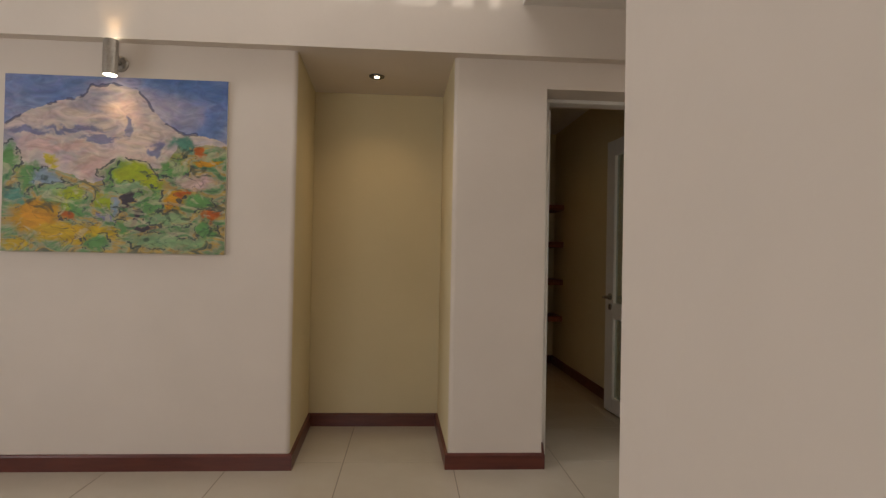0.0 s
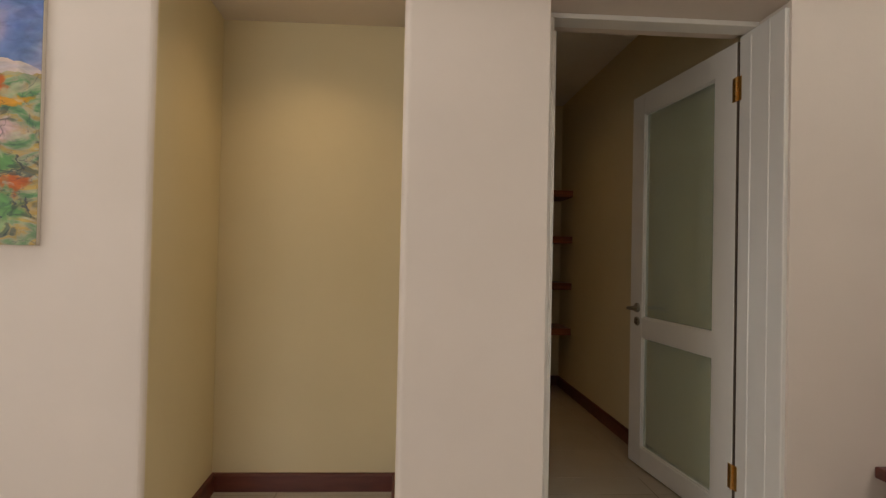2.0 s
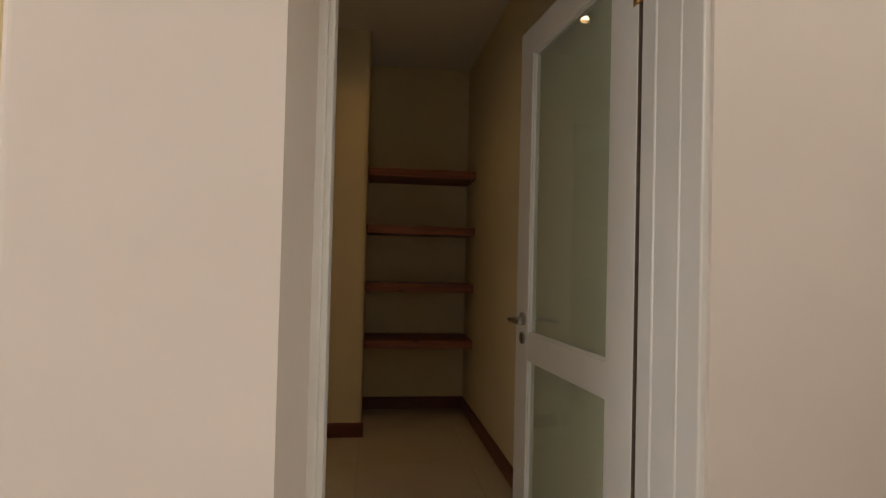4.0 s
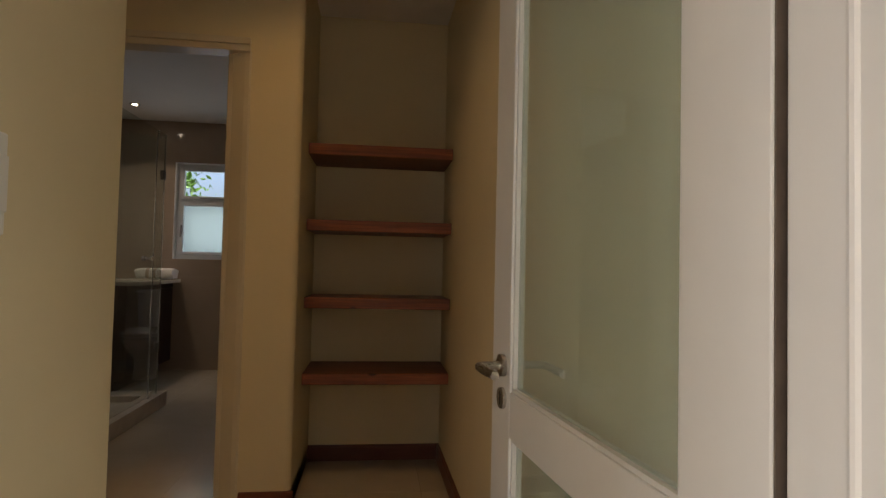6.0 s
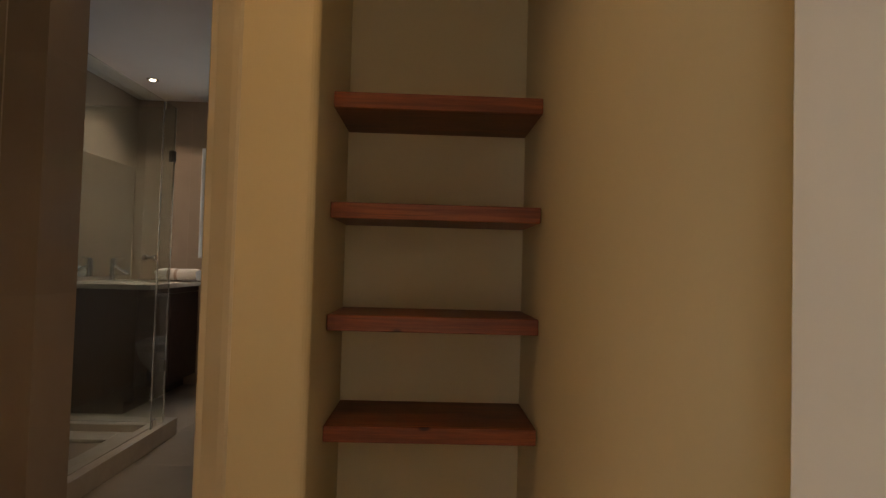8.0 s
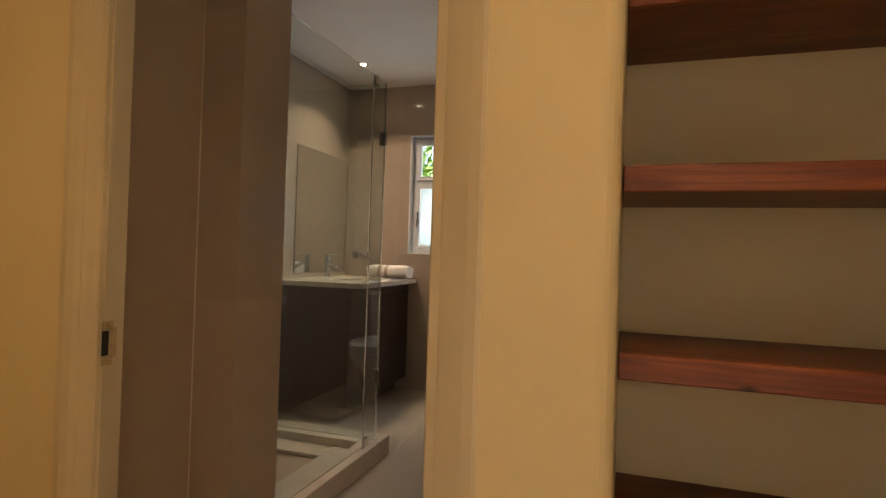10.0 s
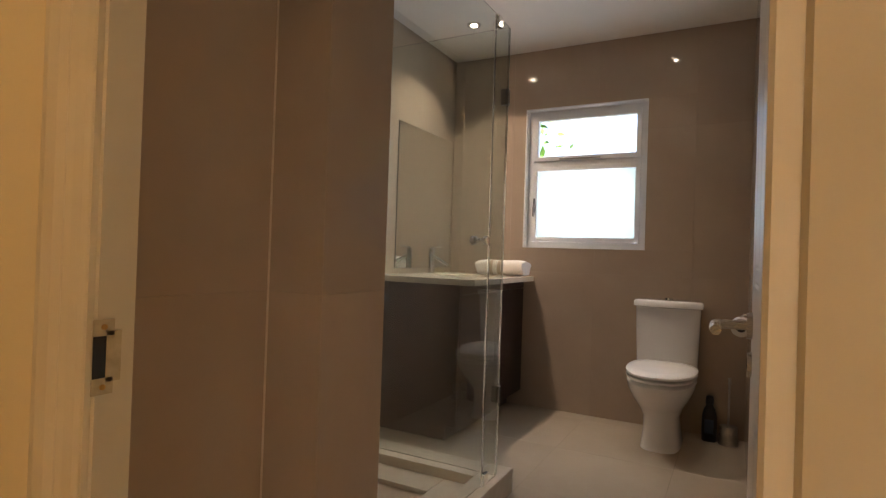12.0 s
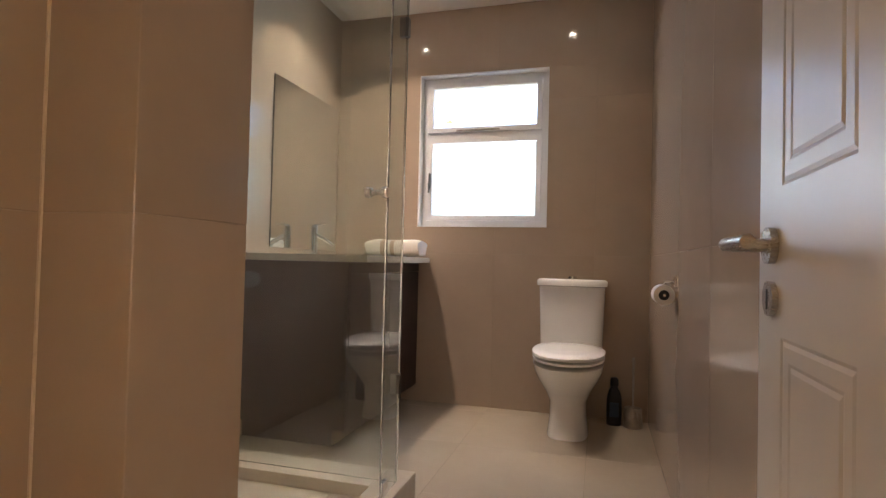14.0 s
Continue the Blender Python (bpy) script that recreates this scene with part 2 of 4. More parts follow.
def painting_mat():
    """A brushed landscape: blue sky, a pale mountain, then green and orange fields."""
    mat, tree, bsdf = nodes_of("painted_landscape")
    link = tree.links.new
    tc = tree.nodes.new("ShaderNodeTexCoord")
    sep = tree.nodes.new("ShaderNodeSeparateXYZ")
    link(tc.outputs["Generated"], sep.inputs[0])
    flat = tree.nodes.new("ShaderNodeCombineXYZ")
    link(sep.outputs[0], flat.inputs[0])
    link(sep.outputs[2], flat.inputs[1])

    def noise_at(scale, detail, distortion, sx=1.0, sy=1.0):
        mp = tree.nodes.new("ShaderNodeMapping")
        mp.inputs["Scale"].default_value = (sx, sy, 1)
        link(flat.outputs[0], mp.inputs["Vector"])
        n = node(tree, "ShaderNodeTexNoise", Scale=scale, Detail=detail, Distortion=distortion)
        link(mp.outputs[0], n.inputs["Vector"])
        return n

    def math_node(op, a, b=None):
        n = tree.nodes.new("ShaderNodeMath")
        n.operation = op
        for i, v in enumerate((a, b)):
            if v is None:
                continue
            if isinstance(v, (int, float)):
                n.inputs[i].default_value = v
            else:
                link(v, n.inputs[i])
        return n.outputs[0]

    def mix(fac, a, b):
        n = tree.nodes.new("ShaderNodeMix")
        n.data_type = 'RGBA'
        link(fac, n.inputs["Factor"])
        link(a, n.inputs[6])
        link(b, n.inputs[7])
        return n.outputs[2]

    wobble = noise_at(14, 3, 0.5)
    shift = math_node('MULTIPLY', math_node('SUBTRACT', wobble.outputs["Fac"], 0.5), 0.06)
    up = math_node('ADD', sep.outputs[2], shift)
    # skyline of the mountain over the width
    line = ramp(tree, [(0.0, (0.71,) * 3), (0.11, (0.80,) * 3), (0.26, (0.86,) * 3), (0.345, (0.885,) * 3), (0.375, (0.94,) * 3), (0.48, (0.965,) * 3), (0.59, (0.93,) * 3),
                       (0.63, (0.87,) * 3), (0.69, (0.78,) * 3), (0.78, (0.69,) * 3), (0.94, (0.67,) * 3), (1.0, (0.63,) * 3)])
    link(sep.outputs[0], line.inputs[0])
    below_sky = math_node('GREATER_THAN', line.outputs[0], up)
    s = noise_at(2.6, 6, 0.8, 1.0, 1.4)
    sky_c = ramp(tree, [(0.32, (0.12, 0.175, 0.33)), (0.48, (0.19, 0.235, 0.39)), (0.60, (0.31, 0.30, 0.40)), (0.74, (0.46, 0.42, 0.44))])
    link(s.outputs["Fac"], sky_c.inputs[0])
    m = noise_at(4, 5, 1.0, 1.0, 2.2)
    rock = ramp(tree, [(0.30, (0.30, 0.28, 0.33)), (0.42, (0.44, 0.38, 0.38)), (0.52, (0.52, 0.435, 0.40)), (0.70, (0.60, 0.50, 0.44))])
    link(m.outputs["Fac"], rock.inputs[0])
    colour = mix(below_sky, sky_c.outputs[0], rock.outputs[0])
    ridge = math_node('COMPARE', line.outputs[0], up)
    ridge.node.inputs[2].default_value = 0.009
    crest = tree.nodes.new("ShaderNodeRGB")
    crest.outputs[0].default_value = (0.06, 0.06, 0.11, 1)
    broken = noise_at(6, 2, 0.5)
    colour = mix(math_node('MULTIPLY', math_node('MULTIPLY', ridge, math_node('GREATER_THAN', broken.outputs["Fac"], 0.47)), 0.75), colour, crest.outputs[0])
    g = noise_at(9, 5, 1.4, 1.0, 1.4)
    ground = ramp(tree, [(0.30, (0.07, 0.16, 0.08)), (0.42, (0.16, 0.26, 0.13)), (0.50, (0.30, 0.30, 0.20)), (0.58, (0.42, 0.30, 0.12)), (0.70, (0.38, 0.36, 0.26))])
    link(g.outputs["Fac"], ground.inputs[0])
    low_line = ramp(tree, [(0.0, (0.50,) * 3), (0.2, (0.47,) * 3), (0.4, (0.40,) * 3), (0.52, (0.42,) * 3), (0.72, (0.50,) * 3), (0.78, (0.62,) * 3), (1.0, (0.62,) * 3)])
    link(sep.outputs[0], low_line.inputs[0])
    in_valley = math_node('GREATER_THAN', low_line.outputs[0], up)
    colour = mix(in_valley, colour, ground.outputs[0])
    warp = noise_at(9, 4, 1.0)
    wv = tree.nodes.new("ShaderNodeVectorMath")
    wv.operation = 'MULTIPLY_ADD'
    wv.inputs[1].default_value = (0.13, 0.13, 0.0)
    fine_warp = noise_at(38, 3, 0.5)
    wf = tree.nodes.new("ShaderNodeVectorMath")
    wf.operation = 'MULTIPLY_ADD'
    wf.inputs[1].default_value = (0.045, 0.045, 0.0)
    wf.inputs[2].default_value = (-0.0225, -0.0225, 0.0)
    link(fine_warp.outputs["Color"], wf.inputs[0])
    wa = tree.nodes.new("ShaderNodeVectorMath")
    wa.operation = 'ADD'
    link(wf.outputs[0], wa.inputs[0])
    link(flat.outputs[0], wa.inputs[1])
    link(warp.outputs["Color"], wv.inputs[0])
    link(wa.outputs[0], wv.inputs[2])
    tones = {"shade": (0.20, 0.20, 0.29), "rose": (0.54, 0.40, 0.37), "leaf": (0.13, 0.26, 0.10), "lime": (0.30, 0.36, 0.06), "sage": (0.22, 0.32, 0.18), "teal": (0.10, 0.22, 0.17),
             "slate": (0.24, 0.30, 0.36), "amber": (0.55, 0.27, 0.04), "ochre": (0.52, 0.36, 0.08), "brick": (0.43, 0.15, 0.075), "bark": (0.04, 0.03, 0.04), "straw": (0.50, 0.42, 0.10)}
    hills = [("shade", 0.30, 0.70, 0.17, 0.022), ("shade", 0.43, 0.645, 0.10, 0.016), ("shade", 0.10, 0.67, 0.11, 0.026), ("rose", 0.24, 0.60, 0.20, 0.035),
             ("shade", 0.55, 0.72, 0.018, 0.07), ("shade", 0.68, 0.59, 0.025, 0.06), ("teal", 0.80, 0.62, 0.09, 0.035), ("brick", 0.89, 0.59, 0.03, 0.028),
             ("leaf", 0.765, 0.49, 0.065, 0.07), ("amber", 0.905, 0.53, 0.07, 0.028), ("rose", 0.86, 0.405, 0.11, 0.045), ("rose", 0.40, 0.49, 0.09, 0.08)]
    fields = [("amber", 0.15, 0.20, 0.12, 0.12), ("ochre", 0.25, 0.11, 0.12, 0.06), ("ochre", 0.40, 0.10, 0.15, 0.05), ("brick", 0.29, 0.21, 0.045, 0.04), ("amber", 0.78, 0.30, 0.055, 0.06),
              ("brick", 0.80, 0.34, 0.03, 0.022), ("brick", 0.945, 0.22, 0.045, 0.035), ("sage", 0.74, 0.20, 0.10, 0.045), ("leaf", 0.88, 0.30, 0.075, 0.05), ("ochre", 0.06, 0.05, 0.07, 0.04)]
    grove = [("leaf", 0.02, 0.53, 0.055, 0.09), ("leaf", 0.11, 0.43, 0.06, 0.09), ("slate", 0.185, 0.43, 0.065, 0.05), ("straw", 0.215, 0.525, 0.03, 0.035), ("sage", 0.25, 0.36, 0.07, 0.06),
             ("lime", 0.30, 0.32, 0.06, 0.08), ("leaf", 0.335, 0.24, 0.035, 0.06), ("lime", 0.44, 0.29, 0.05, 0.045), ("slate", 0.50, 0.28, 0.035, 0.05), ("teal", 0.05, 0.31, 0.06, 0.06)]
    tree_patches = [("leaf", 0.515, 0.45, 0.085, 0.09), ("lime", 0.575, 0.455, 0.10, 0.075), ("lime", 0.65, 0.39, 0.06, 0.06), ("sage", 0.56, 0.365, 0.09, 0.035), ("leaf", 0.655, 0.29, 0.07, 0.075),
                    ("bark", 0.555, 0.30, 0.02, 0.05), ("bark", 0.585, 0.21, 0.02, 0.06), ("bark", 0.64, 0.145, 0.06, 0.02), ("shade", 0.47, 0.195, 0.05, 0.022), ("leaf", 0.53, 0.15, 0.03, 0.06),
                    ("sage", 0.70, 0.075, 0.13, 0.05), ("leaf", 0.42, 0.05, 0.06, 0.05), ("leaf", 0.92, 0.13, 0.06, 0.06), ("sage", 0.86, 0.06, 0.09, 0.04)]
    edge_n = noise_at(12, 2, 0.5)
    edge_on = math_node('GREATER_THAN', edge_n.outputs["Fac"], 0.50)
    ink = tree.nodes.new("ShaderNodeRGB")
    ink.outputs[0].default_value = (0.035, 0.045, 0.05, 1)
    for tone, u, v, ru, rv in hills + fields + grove + tree_patches:
        sub = tree.nodes.new("ShaderNodeVectorMath")
        sub.operation = 'SUBTRACT'
        sub.inputs[1].default_value = (u + 0.065, v + 0.065, 0)
        link(wv.outputs[0], sub.inputs[0])
        scl = tree.nodes.new("ShaderNodeVectorMath")
        scl.operation = 'MULTIPLY'
        scl.inputs[1].default_value = (1 / ru, 1 / rv, 0)
        link(sub.outputs[0], scl.inputs[0])
        dist = tree.nodes.new("ShaderNodeVectorMath")
        dist.operation = 'LENGTH'
        link(scl.outputs[0], dist.inputs[0])
        mr = tree.nodes.new("ShaderNodeMapRange")
        mr.interpolation_type = 'SMOOTHSTEP'
        mr.inputs["From Min"].default_value, mr.inputs["From Max"].default_value = 1.2, 0.5
        link(dist.outputs["Value"], mr.inputs["Value"])
        fill = tree.nodes.new("ShaderNodeRGB")
        fill.outputs[0].default_value = (*tones[tone], 1)
        colour = mix(mr.outputs[0], colour, fill.outputs[0])
        if tone in ("leaf", "lime", "brick", "sage", "slate"):
            near = math_node('COMPARE', dist.outputs["Value"], 1.0)
            near.node.inputs[2].default_value = 0.07
            colour = mix(math_node('MULTIPLY', math_node('MULTIPLY', near, edge_on), 0.85), colour, ink.outputs[0])
    # dark and pale brush marks among the trees
    marks = noise_at(9, 4, 1.3, 1.0, 1.3)
    low = tree.nodes.new("ShaderNodeMapRange")
    low.inputs["From Min"].default_value, low.inputs["From Max"].default_value = 0.595, 0.66
    link(marks.outputs["Fac"], low.inputs["Value"])
    deep = tree.nodes.new("ShaderNodeRGB")
    deep.outputs[0].default_value = (0.035, 0.055, 0.04, 1)
    colour = mix(math_node('MULTIPLY', math_node('MULTIPLY', low.outputs[0], in_valley), 0.75), colour, deep.outputs[0])
    high = tree.nodes.new("ShaderNodeMapRange")
    high.inputs["From Min"].default_value, high.inputs["From Max"].default_value = 0.43, 0.36
    link(marks.outputs["Fac"], high.inputs["Value"])
    pale = tree.nodes.new("ShaderNodeRGB")
    pale.outputs[0].default_value = (0.46, 0.42, 0.30, 1)
    colour = mix(math_node('MULTIPLY', math_node('MULTIPLY', high.outputs[0], in_valley), 0.55), colour, pale.outputs[0])
    dabs = noise_at(11, 4, 1.6, 1.0, 1.5)
    dab = ramp(tree, [(0.32, (0.62,) * 3), (0.5, (1.0,) * 3), (0.7, (1.4,) * 3)])
    link(dabs.outputs["Fac"], dab.inputs[0])
    mul = tree.nodes.new("ShaderNodeMix")
    mul.data_type, mul.blend_type = 'RGBA', 'MULTIPLY'
    mul.inputs["Factor"].default_value = 0.6
    link(colour, mul.inputs[6])
    link(dab.outputs[0], mul.inputs[7])
    colour = mul.outputs[2]
    hue_n = noise_at(11, 3, 1.0, 1.0, 1.4)
    over = tree.nodes.new("ShaderNodeMix")
    over.data_type, over.blend_type = 'RGBA', 'OVERLAY'
    over.inputs["Factor"].default_value = 0.12
    link(colour, over.inputs[6])
    link(hue_n.outputs["Color"], over.inputs[7])
    colour = over.outputs[2]
    # dark drawn strokes
    stroke_n = noise_at(4.5, 3, 2.2, 1.0, 1.3)
    stroke = ramp(tree, [(0.491, (0,) * 3), (0.498, (1,) * 3), (0.502, (1,) * 3), (0.509, (0,) * 3)])
    link(stroke_n.outputs["Fac"], stroke.inputs[0])
    dark = tree.nodes.new("ShaderNodeRGB")
    dark.outputs[0].default_value = (0.03, 0.035, 0.05, 1)
    colour = mix(math_node('MULTIPLY', math_node('MULTIPLY', stroke.outputs[0], in_valley), 0.6), colour, dark.outputs[0])
    vivid = node(tree, "ShaderNodeHueSaturation", Saturation=1.22, Value=0.97)
    link(colour, vivid.inputs["Color"])
    link(vivid.outputs[0], bsdf.inputs["Base Color"])
    bsdf.inputs["Roughness"].default_value = 0.55
    b = node(tree, "ShaderNodeBump", Strength=0.25, Distance=0.002)
    link(dabs.outputs["Fac"], b.inputs["Height"])
    link(b.outputs[0], bsdf.inputs["Normal"])
    return mat


PAINTING = painting_mat()


# ---- mesh helpers ----
def part(name, bm, material, parent=None, label="", at=None):
    """Links a bmesh as one mesh object, under its thing if it has one."""
    me = bpy.data.meshes.new(name)
    bm.normal_update()
    bm.to_mesh(me)
    bm.free()
    me.materials.append(material)
    ob = new(name, me)
    if parent:
        ob.parent = parent
    if at is not None:
        ob.matrix_basis = at
    if label:
        tagged(ob, label)
    return ob


def smooth(ob, angle=40):
    ob.data.shade_smooth()
    ob.data.set_sharp_from_angle(angle=radians(angle))
    return ob


def thing(name, label, category, m, group="", kind=""):
    ob = new(name)
    ob.empty_display_size = 0.05
    ob.matrix_basis = m
    return tagged(ob, label, category, group, kind)


def box(x0, x1, y0, y1, z0, z1, bevel=0.0, segments=2):
    bm = bmesh.new()
    m = Matrix.LocRotScale(((x0 + x1) / 2, (y0 + y1) / 2, (z0 + z1) / 2), None, (x1 - x0, y1 - y0, z1 - z0))
    bmesh.ops.create_cube(bm, size=1.0, matrix=m)
    if bevel:
        bmesh.ops.bevel(bm, geom=bm.edges[:], offset=bevel, segments=segments, affect='EDGES', profile=0.5)
    return bm


def add_box(bm, x0, x1, y0, y1, z0, z1):
    m = Matrix.LocRotScale(((x0 + x1) / 2, (y0 + y1) / 2, (z0 + z1) / 2), None, (x1 - x0, y1 - y0, z1 - z0))
    bmesh.ops.create_cube(bm, size=1.0, matrix=m)
    return bm


def prism(outline, z0, z1, rounded=(), radius=0.03):
    """A wall on a footprint; the corners named in rounded are softened along their height."""
    bm = bmesh.new()
    lo = [bm.verts.new((x, y, z0)) for x, y in outline]
    hi = [bm.verts.new((x, y, z1)) for x, y in outline]
    n = len(outline)
    bm.faces.new(lo[::-1])
    bm.faces.new(hi)
    ups = []
    for i in range(n):
        bm.faces.new((lo[i], lo[(i + 1) % n], hi[(i + 1) % n], hi[i]))
    bm.edges.ensure_lookup_table()
    for i in rounded:
        ups.append(bm.edges.get((lo[i], hi[i])))
    bmesh.ops.recalc_face_normals(bm, faces=bm.faces[:])
    if ups:
        bmesh.ops.bevel(bm, geom=ups, offset=radius, segments=5, affect='EDGES', profile=0.5)
    return bm


def cylinder(r, z0, z1, r2=None, segments=24, m=None):
    bm = bmesh.new()
    mm = (m or Matrix()) @ Matrix.Translation((0, 0, (z0 + z1) / 2))
    bmesh.ops.create_cone(bm, cap_ends=True, segments=segments, radius1=r, radius2=r if r2 is None else r2, depth=z1 - z0, matrix=mm)
    return bm


def lathe(profile, segments=28, m=None):
    """A turned shape from (radius, height) pairs."""
    bm = bmesh.new()
    rings = []
    for r, z in profile:
        rings.append([bm.verts.new((r * math.cos(math.tau * i / segments), r * math.sin(math.tau * i / segments), z)) for i in range(segments)])
    for a, b in zip(rings, rings[1:]):
        for i in range(segments):
            j = (i + 1) % segments
            bm.faces.new((a[i], a[j], b[j], b[i]))
    bm.faces.new(rings[0][::-1])
    bm.faces.new(rings[-1])
    bmesh.ops.recalc_face_normals(bm, faces=bm.faces[:])
    if m is not None:
        bmesh.ops.transform(bm, matrix=m, verts=bm.verts[:])
    return bm


def loft(sections, closed_ends=True):
    """A skin over rings of equal length."""
    bm = bmesh.new()
    rings = [[bm.verts.new(p) for p in ring] for ring in sections]
    n = len(rings[0])
    for a, b in zip(rings, rings[1:]):
        for i in range(n):
            j = (i + 1) % n
            bm.faces.new((a[i], a[j], b[j], b[i]))
    if closed_ends:
        bm.faces.new(rings[0][::-1])
        bm.faces.new(rings[-1])
    bmesh.ops.recalc_face_normals(bm, faces=bm.faces[:])
    return bm


def oval(cx, cy, z, rx, ry_front, ry_back, power=2.3, n=40):
    """An egg outline: its front (towards -y) and back reach differ."""
    out = []
    for i in range(n):
        a = math.tau * i / n
        c, s = math.cos(a), math.sin(a)
        x = math.copysign(abs(c) ** (2 / power), c) * rx
        y = math.copysign(abs(s) ** (2 / power), s)
        out.append((cx + x, cy + y * (ry_back if s > 0 else ry_front), z))
    return out


def tube(points, radius, segments=12):
    """A bent round bar through the points."""
    pts = [Vector(p) for p in points]
    sections = []
    up = None
    for i, p in enumerate(pts):
        d = (pts[min(i + 1, len(pts) - 1)] - pts[max(i - 1, 0)]).normalized()
        if up is None:
            up = d.orthogonal().normalized()
        up = (up - d * up.dot(d)).normalized()
        side = d.cross(up)
        sections.append([p + radius * (math.cos(math.tau * k / segments) * up + math.sin(math.tau * k / segments) * side) for k in range(segments)])
    return loft(sections)


def setting(name, bm, material, label, category):
    return tagged(part(name, bm, material), label, category, kind="structure")


# ---- large structure ----
TOP = 2.5          # ceilings of lobby, bathroom and stair side
HIGH = 4.3         # roof over the picture wall
wall = "smooth cream-painted plaster wall with softly rounded corners"
pw = setting("wall_picture", prism([(-3.2, 3.0), (-0.313, 3.0), (-0.347, 3.75), (0.512, 3.75), (0.527, 3.0), (1.038, 3.0), (1.078, 3.18), (1.078, 3.36), (0.99, 3.36),
                               (0.99, 4.02), (-3.2, 4.02)], -0.02, 2.24, rounded=(1, 4, 9), radius=0.026), PLASTER, wall + " and a tall yellow-cream recess", "wall")
pw.data.materials.append(YELLOW)
for f in pw.data.polygons:
    if f.center.y > 3.02 and f.center.x < 0.9 or f.center.y > 3.4:
        f.material_index = 1
bm = add_box(bmesh.new(), -3.2, 4.6, 2.93, 3.3, 2.226, HIGH + 0.2)
add_box(bm, -3.2, 0.985, 3.3, 4.01, 2.226, 2.7)
setting("wall_upper_beam", bm, PLASTER, "cream-painted plaster beam standing proud over the wall", "wall")
setting("wall_door_head", box(1.038, 1.918, 3.0, 3.36, 2.073, 2.3), PLASTER, "plastered wall over the glazed door", "wall")
bm = add_box(bmesh.new(), 1.918, 4.6, 3.0, 3.27, -0.02, 2.3)
add_box(bm, 2.03, 4.6, 3.27, 3.36, -0.02, 2.3)
setting("wall_stair", bm, PLASTER, "cream-painted plaster wall beside the stair", "wall")
setting("wall_near_pier", prism([(0.594, -2.2), (0.72, -2.2), (0.72, 0.68), (4.6, 0.68), (4.6, 0.805), (0.594, 0.805)], -0.02, 2.52, rounded=(5,), radius=0.012), PLASTER,
        "plain cream-painted end of a wall", "wall")
bm = add_box(bmesh.new(), -3.2, -2.5, -2.4, -2.2, -0.02, HIGH)
add_box(bm, 0.1, 4.6, -2.4, -2.2, -0.02, HIGH)
add_box(bm, -2.5, 0.1, -2.4, -2.2, -0.02, 0.75)
add_box(bm, -2.5, 0.1, -2.4, -2.2, 2.3, HIGH)
setting("wall_south", bm, PLASTER, "cream-painted plaster wall with a wide window opening", "wall")
setting("wall_west", box(-3.4, -3.2, -2.4, 4.02, -0.02, HIGH), PLASTER, "cream-painted plaster wall", "wall")
setting("wall_east", box(4.6, 4.8, -2.4, 3.36, -0.02, HIGH), PLASTER, "cream-painted plaster wall", "wall")


def stair_ceiling():
    bm = add_box(bmesh.new(), 0.883, 1.75, -2.2, 2.93, TOP, HIGH)
    add_box(bm, 1.75, 4.6, -2.2, 0.9, TOP, HIGH)
    add_box(bm, 1.75, 1.9, 0.9, 2.93, HIGH, HIGH + 0.2)
    add_box(bm, 4.2, 4.6, 0.9, 2.93, HIGH, HIGH + 0.2)
    add_box(bm, 1.9, 4.2, 0.9, 1.2, HIGH, HIGH + 0.2)
    add_box(bm, 1.9, 4.2, 2.75, 2.93, HIGH, HIGH + 0.2)
    return bm


rl_pane = setting("roof_light", box(1.88, 4.22, 1.18, 2.77, HIGH + 0.1, HIGH + 0.11), FROST, "obscured glass roof light over the stair", "roof light")
setting("ceiling_stair", stair_ceiling(), CEILING, "flat white-painted ceiling with an open edge", "ceiling")
bm = add_box(bmesh.new(), -3.2, 0.883, -2.2, 2.02, HIGH, HIGH + 0.2)
add_box(bm, -3.2, -1.25, 2.02, 2.93, HIGH, HIGH + 0.2)
add_box(bm, 0.65, 0.883, 2.02, 2.93, HIGH, HIGH + 0.2)
for x0, x1 in ((-0.9, -0.78), (-0.40, -0.28), (-0.02, 0.08), (0.31, 0.38), (0.50, 0.58)):
    add_box(bm, x0, x1, 2.02, 2.93, HIGH + 0.02, HIGH + 0.18)
setting("ceiling_high", bm, CEILING, "high white-painted ceiling with a barred roof light", "ceiling")

setting("wall_lobby_east", prism([(1.938, 3.36), (2.1, 3.36), (2.1, 5.96), (1.889, 5.96)], -0.02, 2.6), YELLOW, wall, "wall")
setting("wall_lobby_pier", prism([(0.93, 5.33), (1.16, 5.33), (1.16, 6.05), (0.93, 6.05)], -0.02, 2.6, rounded=(1,), radius=0.03), YELLOW,
        "cream-painted pier between a doorway and a shelved recess", "wall")
setting("wall_alcove_back", box(1.1, 2.1, 5.955, 6.1, -0.02, 2.6), YELLOW, "cream-painted back of a shelved recess", "wall")
setting("wall_bath_front", box(-1.3, -0.05, 5.33, 5.40, -0.02, 2.6), YELLOW, wall, "wall")
setting("wall_bath_head", box(-0.05, 0.93, 5.33, 5.40, 2.09, 2.6), YELLOW, "plastered wall over the bathroom doorway", "wall")
setting("wall_lobby_west", box(-1.3, -1.1, 4.0, 5.34, -0.02, 2.6), YELLOW, wall, "wall")
setting("ceiling_lobby", box(-1.3, 2.1, 3.31, 6.1, TOP, TOP + 0.15), CEILING, "flat painted lobby ceiling", "ceiling")

